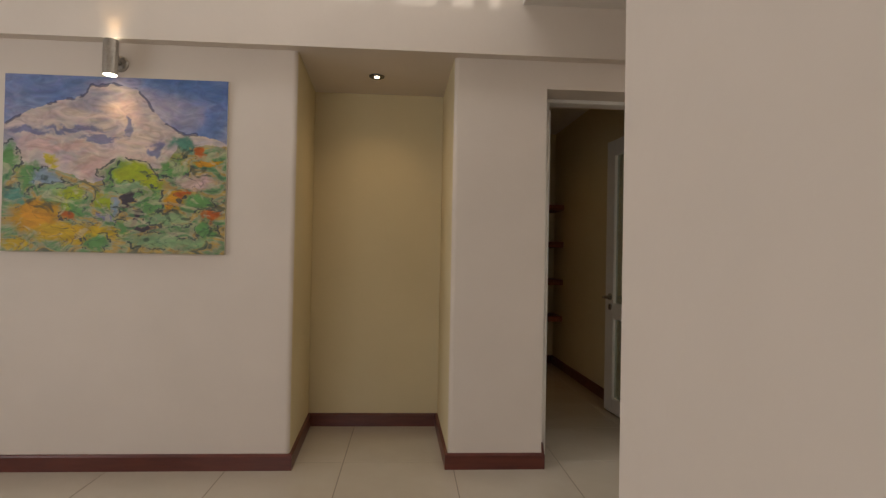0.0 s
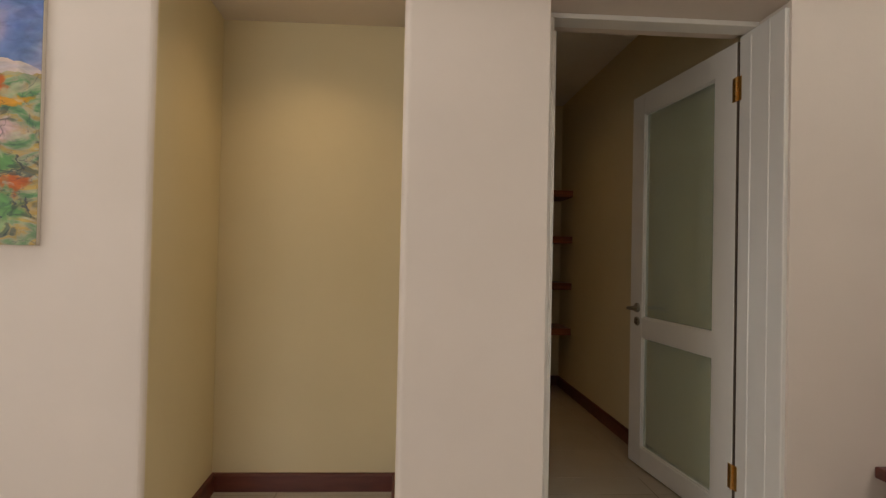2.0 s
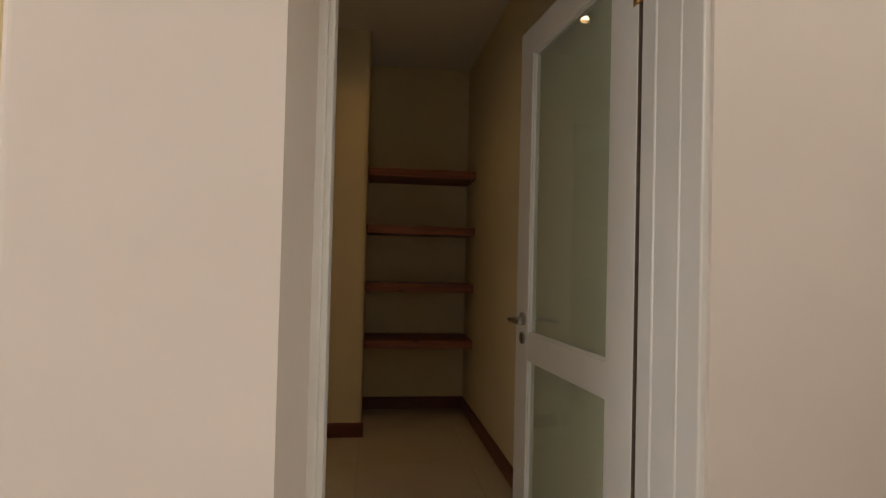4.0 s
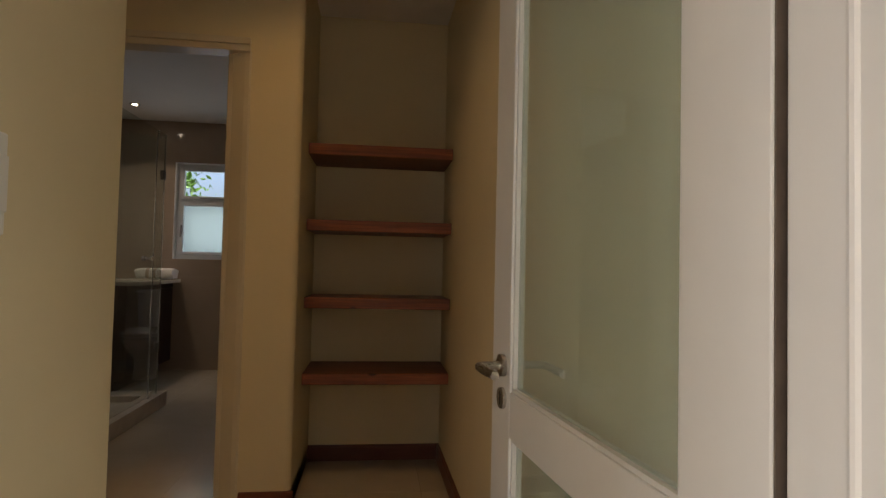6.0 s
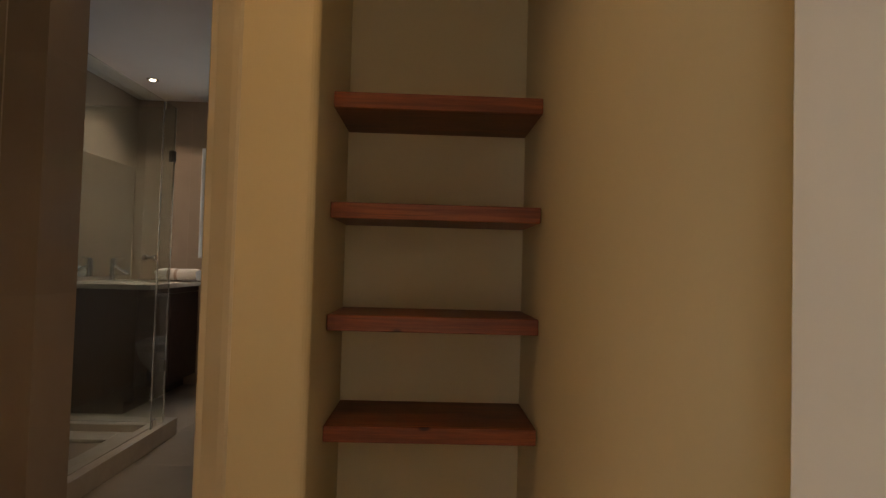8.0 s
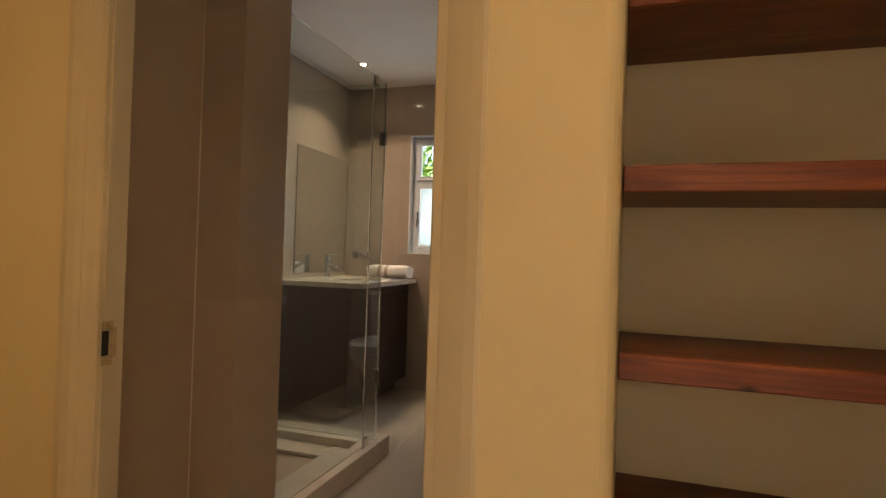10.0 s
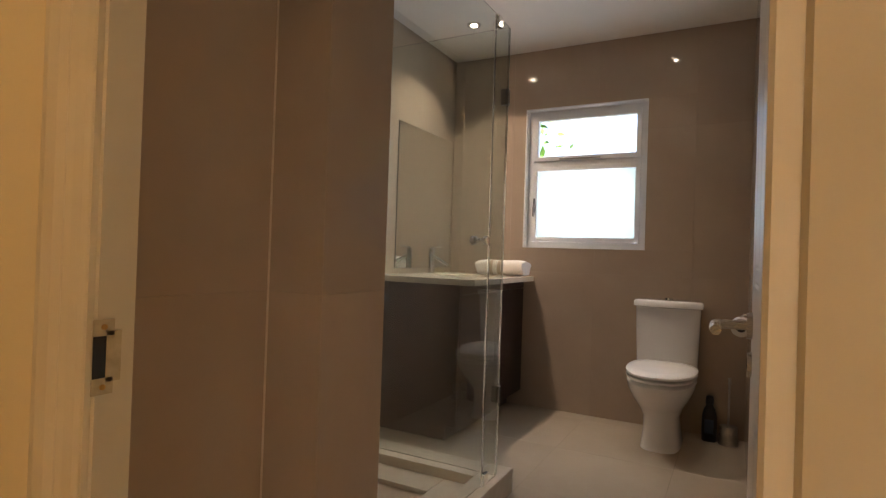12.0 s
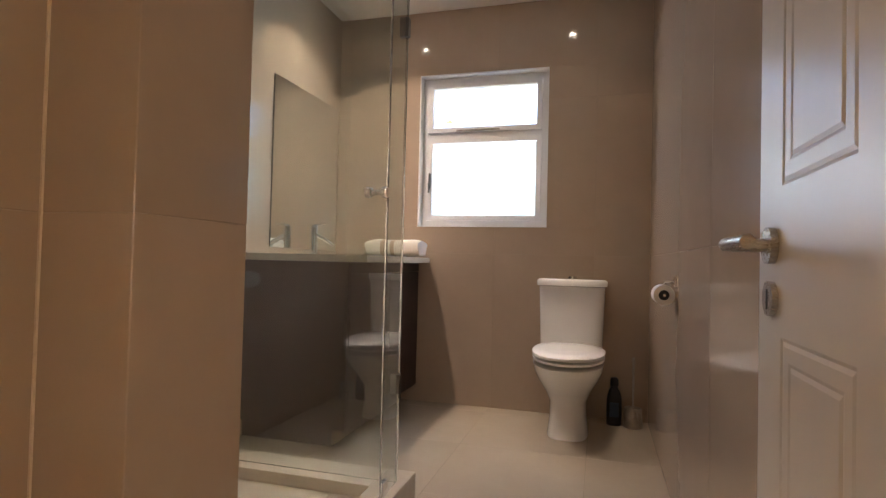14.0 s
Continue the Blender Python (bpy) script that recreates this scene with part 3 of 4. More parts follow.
tiled = "polished taupe porcelain tiled wall with hairline joints"
wall_bw = setting("wall_bath_west", box(-1.32, -1.1108, 5.45, 8.85, -0.02, 2.6), GROUT, tiled, "wall")
wall_bb = setting("wall_bath_block", box(-1.112, -0.1648, 5.405, 5.87, -0.02, 2.6), GROUT, tiled, "wall")
wall_bs = setting("wall_shower_stub", box(-1.112, -0.0008, 5.8558, 6.0992, -0.02, 2.6), GROUT, tiled + " at the shower", "wall")
wall_be = setting("wall_bath_east", box(0.8768, 1.1, 5.46, 8.85, -0.02, 2.6), GROUT, tiled, "wall")
WX0, WX1, WZ0, WZ1, WY = -0.535, 0.287, 1.11, 2.087, 8.612
bm = add_box(bmesh.new(), -1.112, WX0, WY + 0.0008, 8.85, -0.02, 2.6)
add_box(bm, WX1, 0.8767, WY + 0.0008, 8.85, -0.02, 2.6)
add_box(bm, WX0, WX1, WY + 0.0008, 8.85, -0.02, WZ0)
add_box(bm, WX0, WX1, WY + 0.0008, 8.85, WZ1, 2.6)
wall_bn = setting("wall_bath_north", bm, GROUT, tiled + " round a window", "wall")
setting("ceiling_bath", box(-1.3, 1.1, 5.455, 8.85, TOP, TOP + 0.15), CEILING, "flat white-painted bathroom ceiling", "ceiling")
floor = setting("floor", box(-3.2, 4.6, -2.2, 8.63, -0.12, -0.0008), FLOOR_GROUT, "cream polished porcelain tiled floor with thin joints", "floor")
setting("ground", box(-300, 300, -300, 300, -0.5, -0.3), GROUND, "grassy garden ground outside the window", "ground")


setting("trim", box(-0.1665, -0.1605, 5.8515, 5.8575, 0, TOP), surface("pale_grout", (0.62, 0.52, 0.40), (0.68, 0.58, 0.46), 0.7, scale=30, bump=0.2), "pale grout bead in the tiled corner", "grout")


def skirting(x0, y0, x1, y1, side, height=0.085, thick=0.016):
    """A board along a wall foot; side: +1 lies to the left of the way from start to end."""
    d = Vector((x1 - x0, y1 - y0, 0))
    length = d.length
    d.normalize()
    n = Vector((-d.y, d.x, 0)) * side
    bm = bmesh.new()
    ring = [(0, 0), (thick, 0), (thick, height - 0.012), (thick - 0.006, height - 0.002), (0, height)]
    a = [bm.verts.new(Vector((x0, y0, 0)) + n * u + Vector((0, 0, v))) for u, v in ring]
    b = [bm.verts.new(Vector((x0, y0, 0)) + d * length + n * u + Vector((0, 0, v))) for u, v in ring]
    for i in range(5):
        bm.faces.new((a[i], a[(i + 1) % 5], b[(i + 1) % 5], b[i]))
    bm.faces.new(a[::-1])
    bm.faces.new(b)
    bmesh.ops.recalc_face_normals(bm, faces=bm.faces[:])
    setting("baseboard", bm, SKIRT, "dark red mahogany skirting board along the wall foot", "skirting")


skirting(-3.2, 3.0, -0.297, 3.0, -1)
skirting(-0.313, 2.985, -0.347, 3.752, -1)
skirting(-0.347, 3.75, 0.512, 3.75, -1)
skirting(0.512, 3.752, 0.527, 2.985, -1)
skirting(0.511, 3.0, 1.05, 3.0, -1)
skirting(1.038, 2.985, 1.078, 3.176, -1)
skirting(1.903, 3.0, 4.6, 3.0, -1)
skirting(0.99, 3.37, 0.99, 4.03, -1)
skirting(0.59, 0.805, 4.6, 0.805, 1)
skirting(0.594, -2.2, 0.594, 0.82, 1)
skirting(1.938, 3.37, 1.889, 5.955, 1)
skirting(1.15, 5.955, 1.889, 5.955, -1)
skirting(1.16, 5.955, 1.16, 5.315, -1)
skirting(0.94, 5.33, 1.175, 5.33, -1)
skirting(-1.1, 5.33, -0.055, 5.33, -1)


# ---- doors ----
def lever_set(door, u, z, side, face, lever_name="door_handle", thumb=False):
    """Rose, bent lever and key plate on one face of a leaf."""
    h = part(lever_name, cylinder(0.026, 0, 0.010, segments=28, m=Matrix.Translation((u, face, z)) @ pose(0, 0, 0, -90 * side, 0, 0)), STEEL, door,
             "brushed steel lever handle on a round rose")
    smooth(h)
    y = face + side * 0.064
    bend = [(u, face + side * 0.006, z)] + [(u, face + side * k, z) for k in (0.02, 0.045)]
    for k in range(1, 7):
        a = math.radians(15 * k)
        bend.append((u - 0.02 * (1 - math.cos(a)), face + side * (0.045 + 0.02 * math.sin(a)), z))
    bend += [(u - 0.05, y + side * 0.001, z), (u - 0.085, y, z), (u - 0.118, y - side * 0.003, z), (u - 0.122, y - side * 0.003, z)]
    smooth(part("lever", tube(bend, 0.0095, 14), STEEL, h))
    k = part("key_plate", cylinder(0.0245, 0, 0.008, segments=28, m=Matrix.Translation((u, face, z - 0.075)) @ pose(0, 0, 0, -90 * side, 0, 0)), STEEL, door,
             "oval brushed steel key plate")
    smooth(k)
    if thumb:
        smooth(part("thumb_turn", lathe([(0.007, 0.004), (0.007, 0.02), (0.014, 0.023), (0.015, 0.031), (0.002, 0.033)],
                                        m=Matrix.Translation((u, face, z - 0.075)) @ pose(0, 0, 0, -90 * side, 0, 0)), CHROME, k))
        return
    part("keyhole", box(u - 0.003, u + 0.003, face + side * 0.0083 - 0.0005, face + side * 0.0083 + 0.0005, z - 0.09, z - 0.062), BLACK, k)


def hinge(door, z, x, y):
    h = part("hinge", box(x - 0.001, x + 0.022, y - 0.001, y + 0.002, z - 0.05, z + 0.05), BRASS, door, "brass butt hinge")
    for k in range(5):
        part("knuckle", cylinder(0.006, z - 0.05 + 0.02 * k + 0.001, z - 0.05 + 0.02 * k + 0.019, segments=12, m=Matrix.Translation((x - 0.004, y + 0.004, 0))), BRASS, h)
    part("hinge_plate", box(x - 0.028, x - 0.008, y - 0.002, y + 0.001, z - 0.05, z + 0.05), BRASS, h)


L, T = 0.860, 0.038
gd = thing("door_1", "white-painted glazed door with two greenish panes, standing open", "door", pose(1.896, 3.300, 0.008, 0, 0, 95.9), kind="structure")
part("hinge_stile", box(0, 0.14, -T, 0, 0, 2.03, 0.003), WHITE, gd)
part("lock_stile", box(0.735, L, -T, 0, 0, 2.03, 0.003), WHITE, gd)
# added strip: paints the hinge gap's shade onto the door end
part("gap_shade_strip", box(-0.0025, -0.0002, -T + 0.002, -0.002, 0.002, 2.028), GAP_SHADE, gd, "brown strip standing in for shade in the hinge gap")
part("bottom_rail", box(0.138, 0.737, -T + 0.001, -0.001, 0, 0.102, 0.002), WHITE, gd)
part("middle_rail", box(0.138, 0.737, -T + 0.001, -0.001, 0.70, 0.802, 0.002), WHITE, gd)
part("top_rail", box(0.138, 0.737, -T + 0.001, -0.001, 1.917, 2.03, 0.002), WHITE, gd)
for z0, z1 in ((0.102, 0.70), (0.802, 1.917)):
    p = part("pane", box(0.136, 0.739, -0.022, -0.016, z0 - 0.004, z1 + 0.004), DOOR_GLASS, gd, "clear greenish tinted glass pane")
    p.visible_shadow = False
    for ys in ((-0.034, -0.022), (-0.016, -0.006)):
        bm = add_box(bmesh.new(), 0.14, 0.148, ys[0], ys[1], z0, z1)
        add_box(bm, 0.727, 0.735, ys[0], ys[1], z0, z1)
        add_box(bm, 0.148, 0.727, ys[0], ys[1], z0, z0 + 0.008)
        add_box(bm, 0.148, 0.727, ys[0], ys[1], z1 - 0.008, z1)
        part("glazing_bead", bm, WHITE, gd)
lever_set(gd, 0.777, 0.855, 1, 0.0)
lever_set(gd, 0.777, 0.855, -1, -T, thumb=True)
for z in (0.235, 1.83):
    hinge(gd, z, 0.0, 0.0)

fr = thing("door_frame_1", "white gloss-painted timber door frame with a moulded face", "door frame", pose(0, 0, 0), kind="structure")
part("jamb", box(1.070, 1.098, 3.178, 3.30, 0, 2.052, 0.004), WHITE, fr)
part("stop", box(1.09, 1.112, 3.20, 3.29, 0, 2.01, 0.004), WHITE, fr)
part("jamb", box(1.902, 1.96, 3.012, 3.290, 0, 2.052, 0.004), WHITE, fr)
part("bead", cylinder(0.008, 0, 2.03, segments=12, m=Matrix.Translation((1.906, 3.215, 0))), WHITE, fr)
part("bead", cylinder(0.007, 0, 2.05, segments=12, m=Matrix.Translation((1.906, 3.10, 0))), WHITE, fr)
part("head", box(1.075, 1.917, 3.182, 3.27, 2.052, 2.0725, 0.003), WHITE, fr)

bd = thing("door_2", "white moulded panel bathroom door with steel lever, standing open", "door", pose(0.838, 5.395, 0.008, 0, 0, 90), kind="structure")
W2 = 0.815


def panel_ring(u0, u1, z0, z1):
    """A routed moulding round a raised field."""
    bm = bmesh.new()
    steps = [(0.0, 0.0), (0.005, -0.0018), (0.011, -0.0006), (0.030, -0.0009), (0.035, -0.0022), (0.041, -0.0005)]
    rings = []
    for inset, depth in steps:
        rings.append([bm.verts.new((u, depth, z)) for u, z in ((u0 + inset, z0 + inset), (u1 - inset, z0 + inset), (u1 - inset, z1 - inset), (u0 + inset, z1 - inset))])
    for a, b in zip(rings, rings[1:]):
        for i in range(4):
            j = (i + 1) % 4
            bm.faces.new((a[i], a[j], b[j], b[i]))
    bm.faces.new(rings[-1])
    bmesh.ops.recalc_face_normals(bm, faces=bm.faces[:])
    for f in bm.faces:
        if f.normal.y < 0:
            f.normal_flip()
    return bm


PANELS = [(0.125, 0.355), (0.48, 0.71)]
ROWS2 = [(0.20, 0.79), (0.995, 1.90)]
part("core", box(0.001, W2 - 0.001, -0.034, -0.009, 0.001, 2.029), WHITE, bd)
for u0, u1 in ((0, 0.125), (0.355, 0.48), (0.71, W2)):
    part("stile", box(u0, u1, -0.010, 0, 0, 2.03), WHITE, bd)
for u0, u1 in PANELS:
    for z0, z1 in ((0, 0.20), (0.79, 0.995), (1.90, 2.03)):
        part("rail", box(u0, u1, -0.010, 0, z0, z1), WHITE, bd)
    for z0, z1 in ROWS2:
        part("raised_panel", panel_ring(u0, u1, z0, z1), WHITE, bd)
lever_set(bd, 0.745, 0.915, 1, 0.0)
for z in (0.235, 1.80):
    hinge(bd, z, 0.0, 0.0)

fb = thing("door_frame_2", "cream-painted bathroom door frame with a stepped moulding", "door frame", pose(0, 0, 0), kind="structure")
part("jamb", prism([(-0.052, 5.384), (-0.052, 5.318), (-0.043, 5.309), (-0.022, 5.304), (0.0, 5.306), (0.014, 5.312), (0.020, 5.310), (0.030, 5.314), (0.045, 5.318),
                    (0.052, 5.3225), (0.059, 5.3225), (0.060, 5.331), (0.066, 5.332), (0.066, 5.383)], 0, 2.03), CREAM, fb)
part("jamb", prism([(0.934, 5.384), (0.824, 5.384), (0.824, 5.367), (0.828, 5.363), (0.846, 5.363), (0.850, 5.353), (0.905, 5.329), (0.926, 5.324),
                    (0.934, 5.328)], 0, 2.03), CREAM, fb)
for z0, z1, y in ((2.029, 2.06, 5.311), (2.058, 2.09, 5.304)):
    part("head", box(-0.05, 0.93, y + 0.001, 5.399, z0 + 0.001, z1 - 0.001, 0.003), CREAM, fb)
sp = thing("strike_plate", "cream-painted worn strike plate let into the door frame", "strike plate", pose(0.0665, 5.338, 0.892))
bm = add_box(bmesh.new(), 0, 0.002, -0.012, 0.016, -0.05, -0.028)
add_box(bm, 0, 0.002, -0.012, 0.016, 0.028, 0.05)
add_box(bm, 0, 0.002, 0.006, 0.026, -0.034, 0.034)
part("plate", bm, AGED_PLATE, sp)
part("mortise", box(0.0002, 0.001, -0.011, 0.006, -0.029, 0.029), BLACK, sp)
for z in (-0.04, 0.04):
    part("screw", cylinder(0.004, 0, 0.0015, segments=10, m=Matrix.Translation((0.0018, 0.002, z)) @ pose(0, 0, 0, 0, 90, 0)), BRASS, sp)


# ---- picture wall ----
pic = thing("painting", "unframed canvas of a pale mountain above green and orange fields", "painting", pose(-1.226, 2.998, 1.129))
cv = part("canvas", box(-0.559, 0.559, -0.019, -0.0175, 0.0, 0.911), PAINTING, pic, "brushed oil landscape in blue, green and orange")
bm = add_box(bmesh.new(), -0.559, -0.53, -0.0175, 0, 0, 0.911)
add_box(bm, 0.53, 0.559, -0.0175, 0, 0, 0.911)
add_box(bm, -0.53, 0.53, -0.0175, 0, 0, 0.03)
add_box(bm, -0.53, 0.53, -0.0175, 0, 0.881, 0.911)
part("stretcher", bm, CANVAS_EDGE, pic)

wl = thing("wall_lamp", "brushed steel up and down cylinder wall lamp above the painting", "wall lamp", pose(-1.226, 3.0, 2.115))
smooth(part("backplate", lathe([(0.0, 0), (0.042, 0), (0.042, 0.012), (0.036, 0.018), (0.0, 0.019)][1:], m=pose(0.0, 0, 0, 90, 0, 0)), STEEL, wl))
smooth(part("arm", cylinder(0.014, 0.015, 0.07, segments=16, m=pose(0, 0, 0, 90, 0, 0)), STEEL, wl))
sh = part("shade", lathe([(0.030, -0.086), (0.035, -0.088), (0.0355, 0.088), (0.030, 0.088), (0.030, 0.07), (0.001, 0.07)], m=Matrix.Translation((0, -0.10, 0))), STEEL, wl)
smooth(sh, 30)
for z in (-0.088, 0.083):
    part("bulb", cylinder(0.031, z - 0.002, z + 0.002, segments=24, m=Matrix.Translation((0, -0.10, 0))), BULB, wl)
lamp("wall_lamp_down", 'SPOT', 3, WARM, pose(-1.226, 2.90, 2.02, 0, 0, 0), size=radians(115), blend=0.9, soft=0.02)
lamp("wall_lamp_up", 'SPOT', 0.9, WARM, pose(-1.226, 2.90, 2.21, 180, 0, 0), size=radians(70), blend=0.5, soft=0.02)


def downlight(x, y, z, spill, colour=WARM, spread=95, blend=0.9, core=0.0, beam=58, ring=STEEL, group="recessed downlights"):
    """A recessed halogen lamp: a wide spill and, where it has a reflector, a tighter beam in it."""
    d = thing("downlight", "small round recessed halogen downlight in the ceiling", "downlight", pose(x, y, z), group)
    smooth(part("trim_ring", lathe([(0.027, -0.004), (0.033, -0.008), (0.045, -0.006), (0.047, 0.0), (0.030, 0.001)], m=None), ring, d))
    part("reflector", lathe([(0.028, -0.0045), (0.019, -0.0035), (0.017, -0.0015)], m=None), DARK_STEEL, d, "dark inner reflector ring")
    part("lens", cylinder(0.0165 if ring == DARK_STEEL else 0.0205, -0.0085, -0.002, segments=24), BULB, d)
    lamp("downlight_spill", 'SPOT', spill, colour, pose(x, y, z - 0.012), size=radians(spread), blend=blend, soft=0.025)
    if core:
        lamp("downlight_beam", 'SPOT', core, colour, pose(x, y, z - 0.012), size=radians(beam), blend=1.0, soft=0.025)


downlight(0.083, 3.37, 2.226, 8.0, (1.0, 0.68, 0.38), 125, 1.0, ring=DARK_STEEL)
downlight(1.128, 4.79, TOP, 4.7, AMBER, 140, 0.9, 6.3, 68)
downlight(-0.12, 4.79, TOP, 3.1, AMBER, 140, 0.9, 7.5, 68)
downlight(-0.70, 8.03, TOP, 3.9, HALOGEN, 116, 0.3, 7.6, 92)
downlight(0.39, 8.08, TOP, 0.45, HALOGEN, 112, 0.3, 3.6, 40)
downlight(0.25, 5.8, TOP, 0.4, AMBER, 120)

# stair of cantilevered treads climbing along the wall
st = thing("staircase", "open stair of dark red timber treads fixed to the wall", "staircase", pose(2.006, 3.0, 0))
for k in range(10):
    part("tread", box(0.234 * k, 0.234 * k + 0.31, -0.92, -0.004, 0.188 + 0.172 * k, 0.230 + 0.172 * k, 0.006), SKIRT, st)

sw = thing("light_switch", "cream plastic double light switch plate on the lobby wall", "light switch", pose(0.99, 3.575, 1.19))
part("plate", box(0.0, 0.009, -0.072, 0.072, -0.072, 0.072, 0.004), SWITCH, sw)
part("panel", box(0.007, 0.012, -0.070, 0.070, -0.040, 0.040, 0.002), SWITCH, sw)
for y in (-0.012, 0.014):
    part("rocker", box(0.011, 0.016, y - 0.007, y + 0.007, -0.008, 0.008, 0.002), SWITCH, sw)

# ---- shelved recess ----
for z in (1.694, 1.312, 0.926, 0.550):
    s = thing("wall_shelf", "thick reddish-brown meranti shelf fitted in the recess", "shelf", pose(1.162, 5.586, z - 0.055), "shelves in the recess")
    part("board", box(0.0, 0.726, 0.0245, 0.366, 0.0, 0.0535, 0.002), SHELF_WOOD, s)
    part("nosing", box(0.0, 0.726, 0.0, 0.024, -0.001, 0.055, 0.004), NOSING_WOOD, s, "lighter front edge of the shelf")


# ---- bathroom ----
win = thing("window_1", "white-painted two-part window with a frosted lower pane", "window", pose(0, 0, 0), kind="structure")
FY = 8.672


def ring_frame(x0, x1, z0, z1, w, y0, y1):
    bm = add_box(bmesh.new(), x0, x0 + w, y0, y1, z0, z1)
    add_box(bm, x1 - w, x1, y0, y1, z0, z1)
    add_box(bm, x0 + w, x1 - w, y0, y1, z0, z0 + w)
    add_box(bm, x0 + w, x1 - w, y0, y1, z1 - w, z1)
    return bm


part("reveal", ring_frame(WX0, WX1, WZ0, WZ1, 0.008, WY - 0.002, 8.85), WINDOW_WHITE, win)
part("window_frame", ring_frame(WX0 + 0.008, WX1 - 0.008, WZ0 + 0.008, WZ1 - 0.008, 0.036, FY, FY + 0.06), WINDOW_WHITE, win)
part("transom", box(WX0 + 0.044, WX1 - 0.044, FY + 0.002, FY + 0.058, 1.685, 1.722, 0.003), WINDOW_WHITE, win)
part("sash", ring_frame(WX0 + 0.046, WX1 - 0.046, 1.724, WZ1 - 0.046, 0.030, FY - 0.012, FY + 0.03), WINDOW_WHITE, win)
part("sash", ring_frame(WX0 + 0.046, WX1 - 0.046, WZ0 + 0.046, 1.683, 0.030, FY - 0.012, FY + 0.03), WINDOW_WHITE, win)
p = part("pane", box(WX0 + 0.074, WX1 - 0.074, FY + 0.01, FY + 0.014, 1.752, WZ1 - 0.074), CLEAR, win, "clear glass pane")
p.visible_shadow = False
p = part("pane", box(WX0 + 0.074, WX1 - 0.074, FY + 0.01, FY + 0.014, WZ0 + 0.074, 1.655), FROST, win, "frosted glass pane")
p.visible_shadow = False
h = part("window_latch", box(-0.479, -0.467, FY - 0.028, FY - 0.012, 1.36, 1.46, 0.003), DARK_STEEL, win, "dark metal casement latch")
part("latch_grip", box(-0.477, -0.469, FY - 0.045, FY - 0.027, 1.33, 1.40, 0.003), DARK_STEEL, h)
part("window_stay", box(-0.30, -0.02, FY - 0.022, FY - 0.012, 1.728, 1.738, 0.002), STEEL, win)

# shower
GX = -0.08
tray = thing("shower_tray", "low tiled shower tray with a raised kerb", "shower tray", pose(0, 0, 0))
part("kerb", box(-0.16, -0.045, 6.10, 7.225, 0, 0.105, 0.004), STONE, tray)
part("kerb", box(-1.11, -0.161, 7.05, 7.225, 0, 0.104, 0.004), STONE, tray)
part("basin", box(-1.11, -0.161, 6.102, 7.049, 0, 0.04), WALL_TILE, tray)
part("rim", box(-0.30, -0.162, 6.104, 7.048, 0.041, 0.062, 0.004), STONE, tray)
part("rim", box(-1.10, -0.302, 6.90, 7.048, 0.041, 0.062, 0.004), STONE, tray)
enc = thing("shower_screen", "frameless clear glass shower enclosure with chrome fittings", "shower screen", pose(0, 0, 0.107))
GZ = 1.92


def pane(name, x0, x1, y0, y1, z0=0.0, z1=GZ):
    p = part(name, box(x0, x1, y0, y1, z0, z1), SHOWER_GLASS, enc, "clear tempered glass panel")
    p.visible_shadow = False
    return p


pd = pane("glass_door", GX - 0.004, GX + 0.004, 6.112, 6.948, 0.012)
pf = pane("glass_panel", GX - 0.004, GX + 0.004, 6.958, 7.106)
pb = pane("glass_panel", -1.108, GX - 0.006, 7.098, 7.106)
part("edge_strip", box(GX - 0.004, GX + 0.004, 7.107, 7.110, 0, GZ), GLASS_EDGE, pf, "dark polished glass edge")
part("edge_strip", box(GX - 0.004, GX + 0.004, 6.9485, 6.951, 0.012, GZ), CLEAR, pd)
part("seal", box(GX - 0.003, GX + 0.003, 6.952, 6.957, 0, GZ), CLEAR, pf)
for z in (0.345, 1.62):
    part("bracket", box(GX - 0.030, GX + 0.010, 7.090, 7.116, z - 0.035, z + 0.035, 0.003), DARK_STEEL, enc, "square dark metal glass bracket")
for z in (0.0, GZ - 0.045):
    part("clamp", box(GX - 0.011, GX + 0.011, 6.965, 7.005, z, z + 0.05, 0.003), CHROME, enc, "chrome glass clamp")
for z in (0.36, 1.60):
    part("hinge", box(GX - 0.013, GX + 0.013, 6.101, 6.165, z - 0.04, z + 0.04, 0.003), CHROME, enc, "chrome glass hinge")
kn = part("knob", lathe([(0.008, 0.003), (0.008, 0.016), (0.017, 0.022), (0.019, 0.034), (0.016, 0.04), (0.002, 0.041)], m=Matrix.Translation((GX, 6.86, 0.995)) @ pose(0, 0, 0, 0, 90, 0)), CHROME, enc, "round chrome knob")
smooth(kn)
smooth(part("knob", lathe([(0.008, 0.003), (0.008, 0.016), (0.017, 0.022), (0.019, 0.034), (0.016, 0.04), (0.002, 0.041)], m=Matrix.Translation((GX, 6.86, 0.995)) @ pose(0, 0, 0, 0, -90, 0)), CHROME, enc, "round chrome knob"))

# wash stand
CX0, CX1, CY0, CY1, CZ = -1.11, -0.42, 7.55, 8.61, 0.91
FX = -0.515         # front plane of the doors
vt = thing("vanity_cabinet", "dark wenge timber vanity cabinet under the stone counter", "cabinet", pose(0, 0, 0))
part("carcass", box(CX0 + 0.004, FX - 0.020, CY0 + 0.050, CY1 - 0.004, 0.105, CZ - 0.034, 0.002), DARK_WOOD, vt)
part("side_panel", box(CX0 + 0.004, FX - 0.001, CY0 + 0.030, CY0 + 0.049, 0.100, CZ - 0.034, 0.002), DARK_WOOD, vt)
part("top_rail", box(FX - 0.019, FX, CY0 + 0.051, CY1 - 0.004, CZ - 0.085, CZ - 0.034, 0.002), DARK_WOOD, vt)
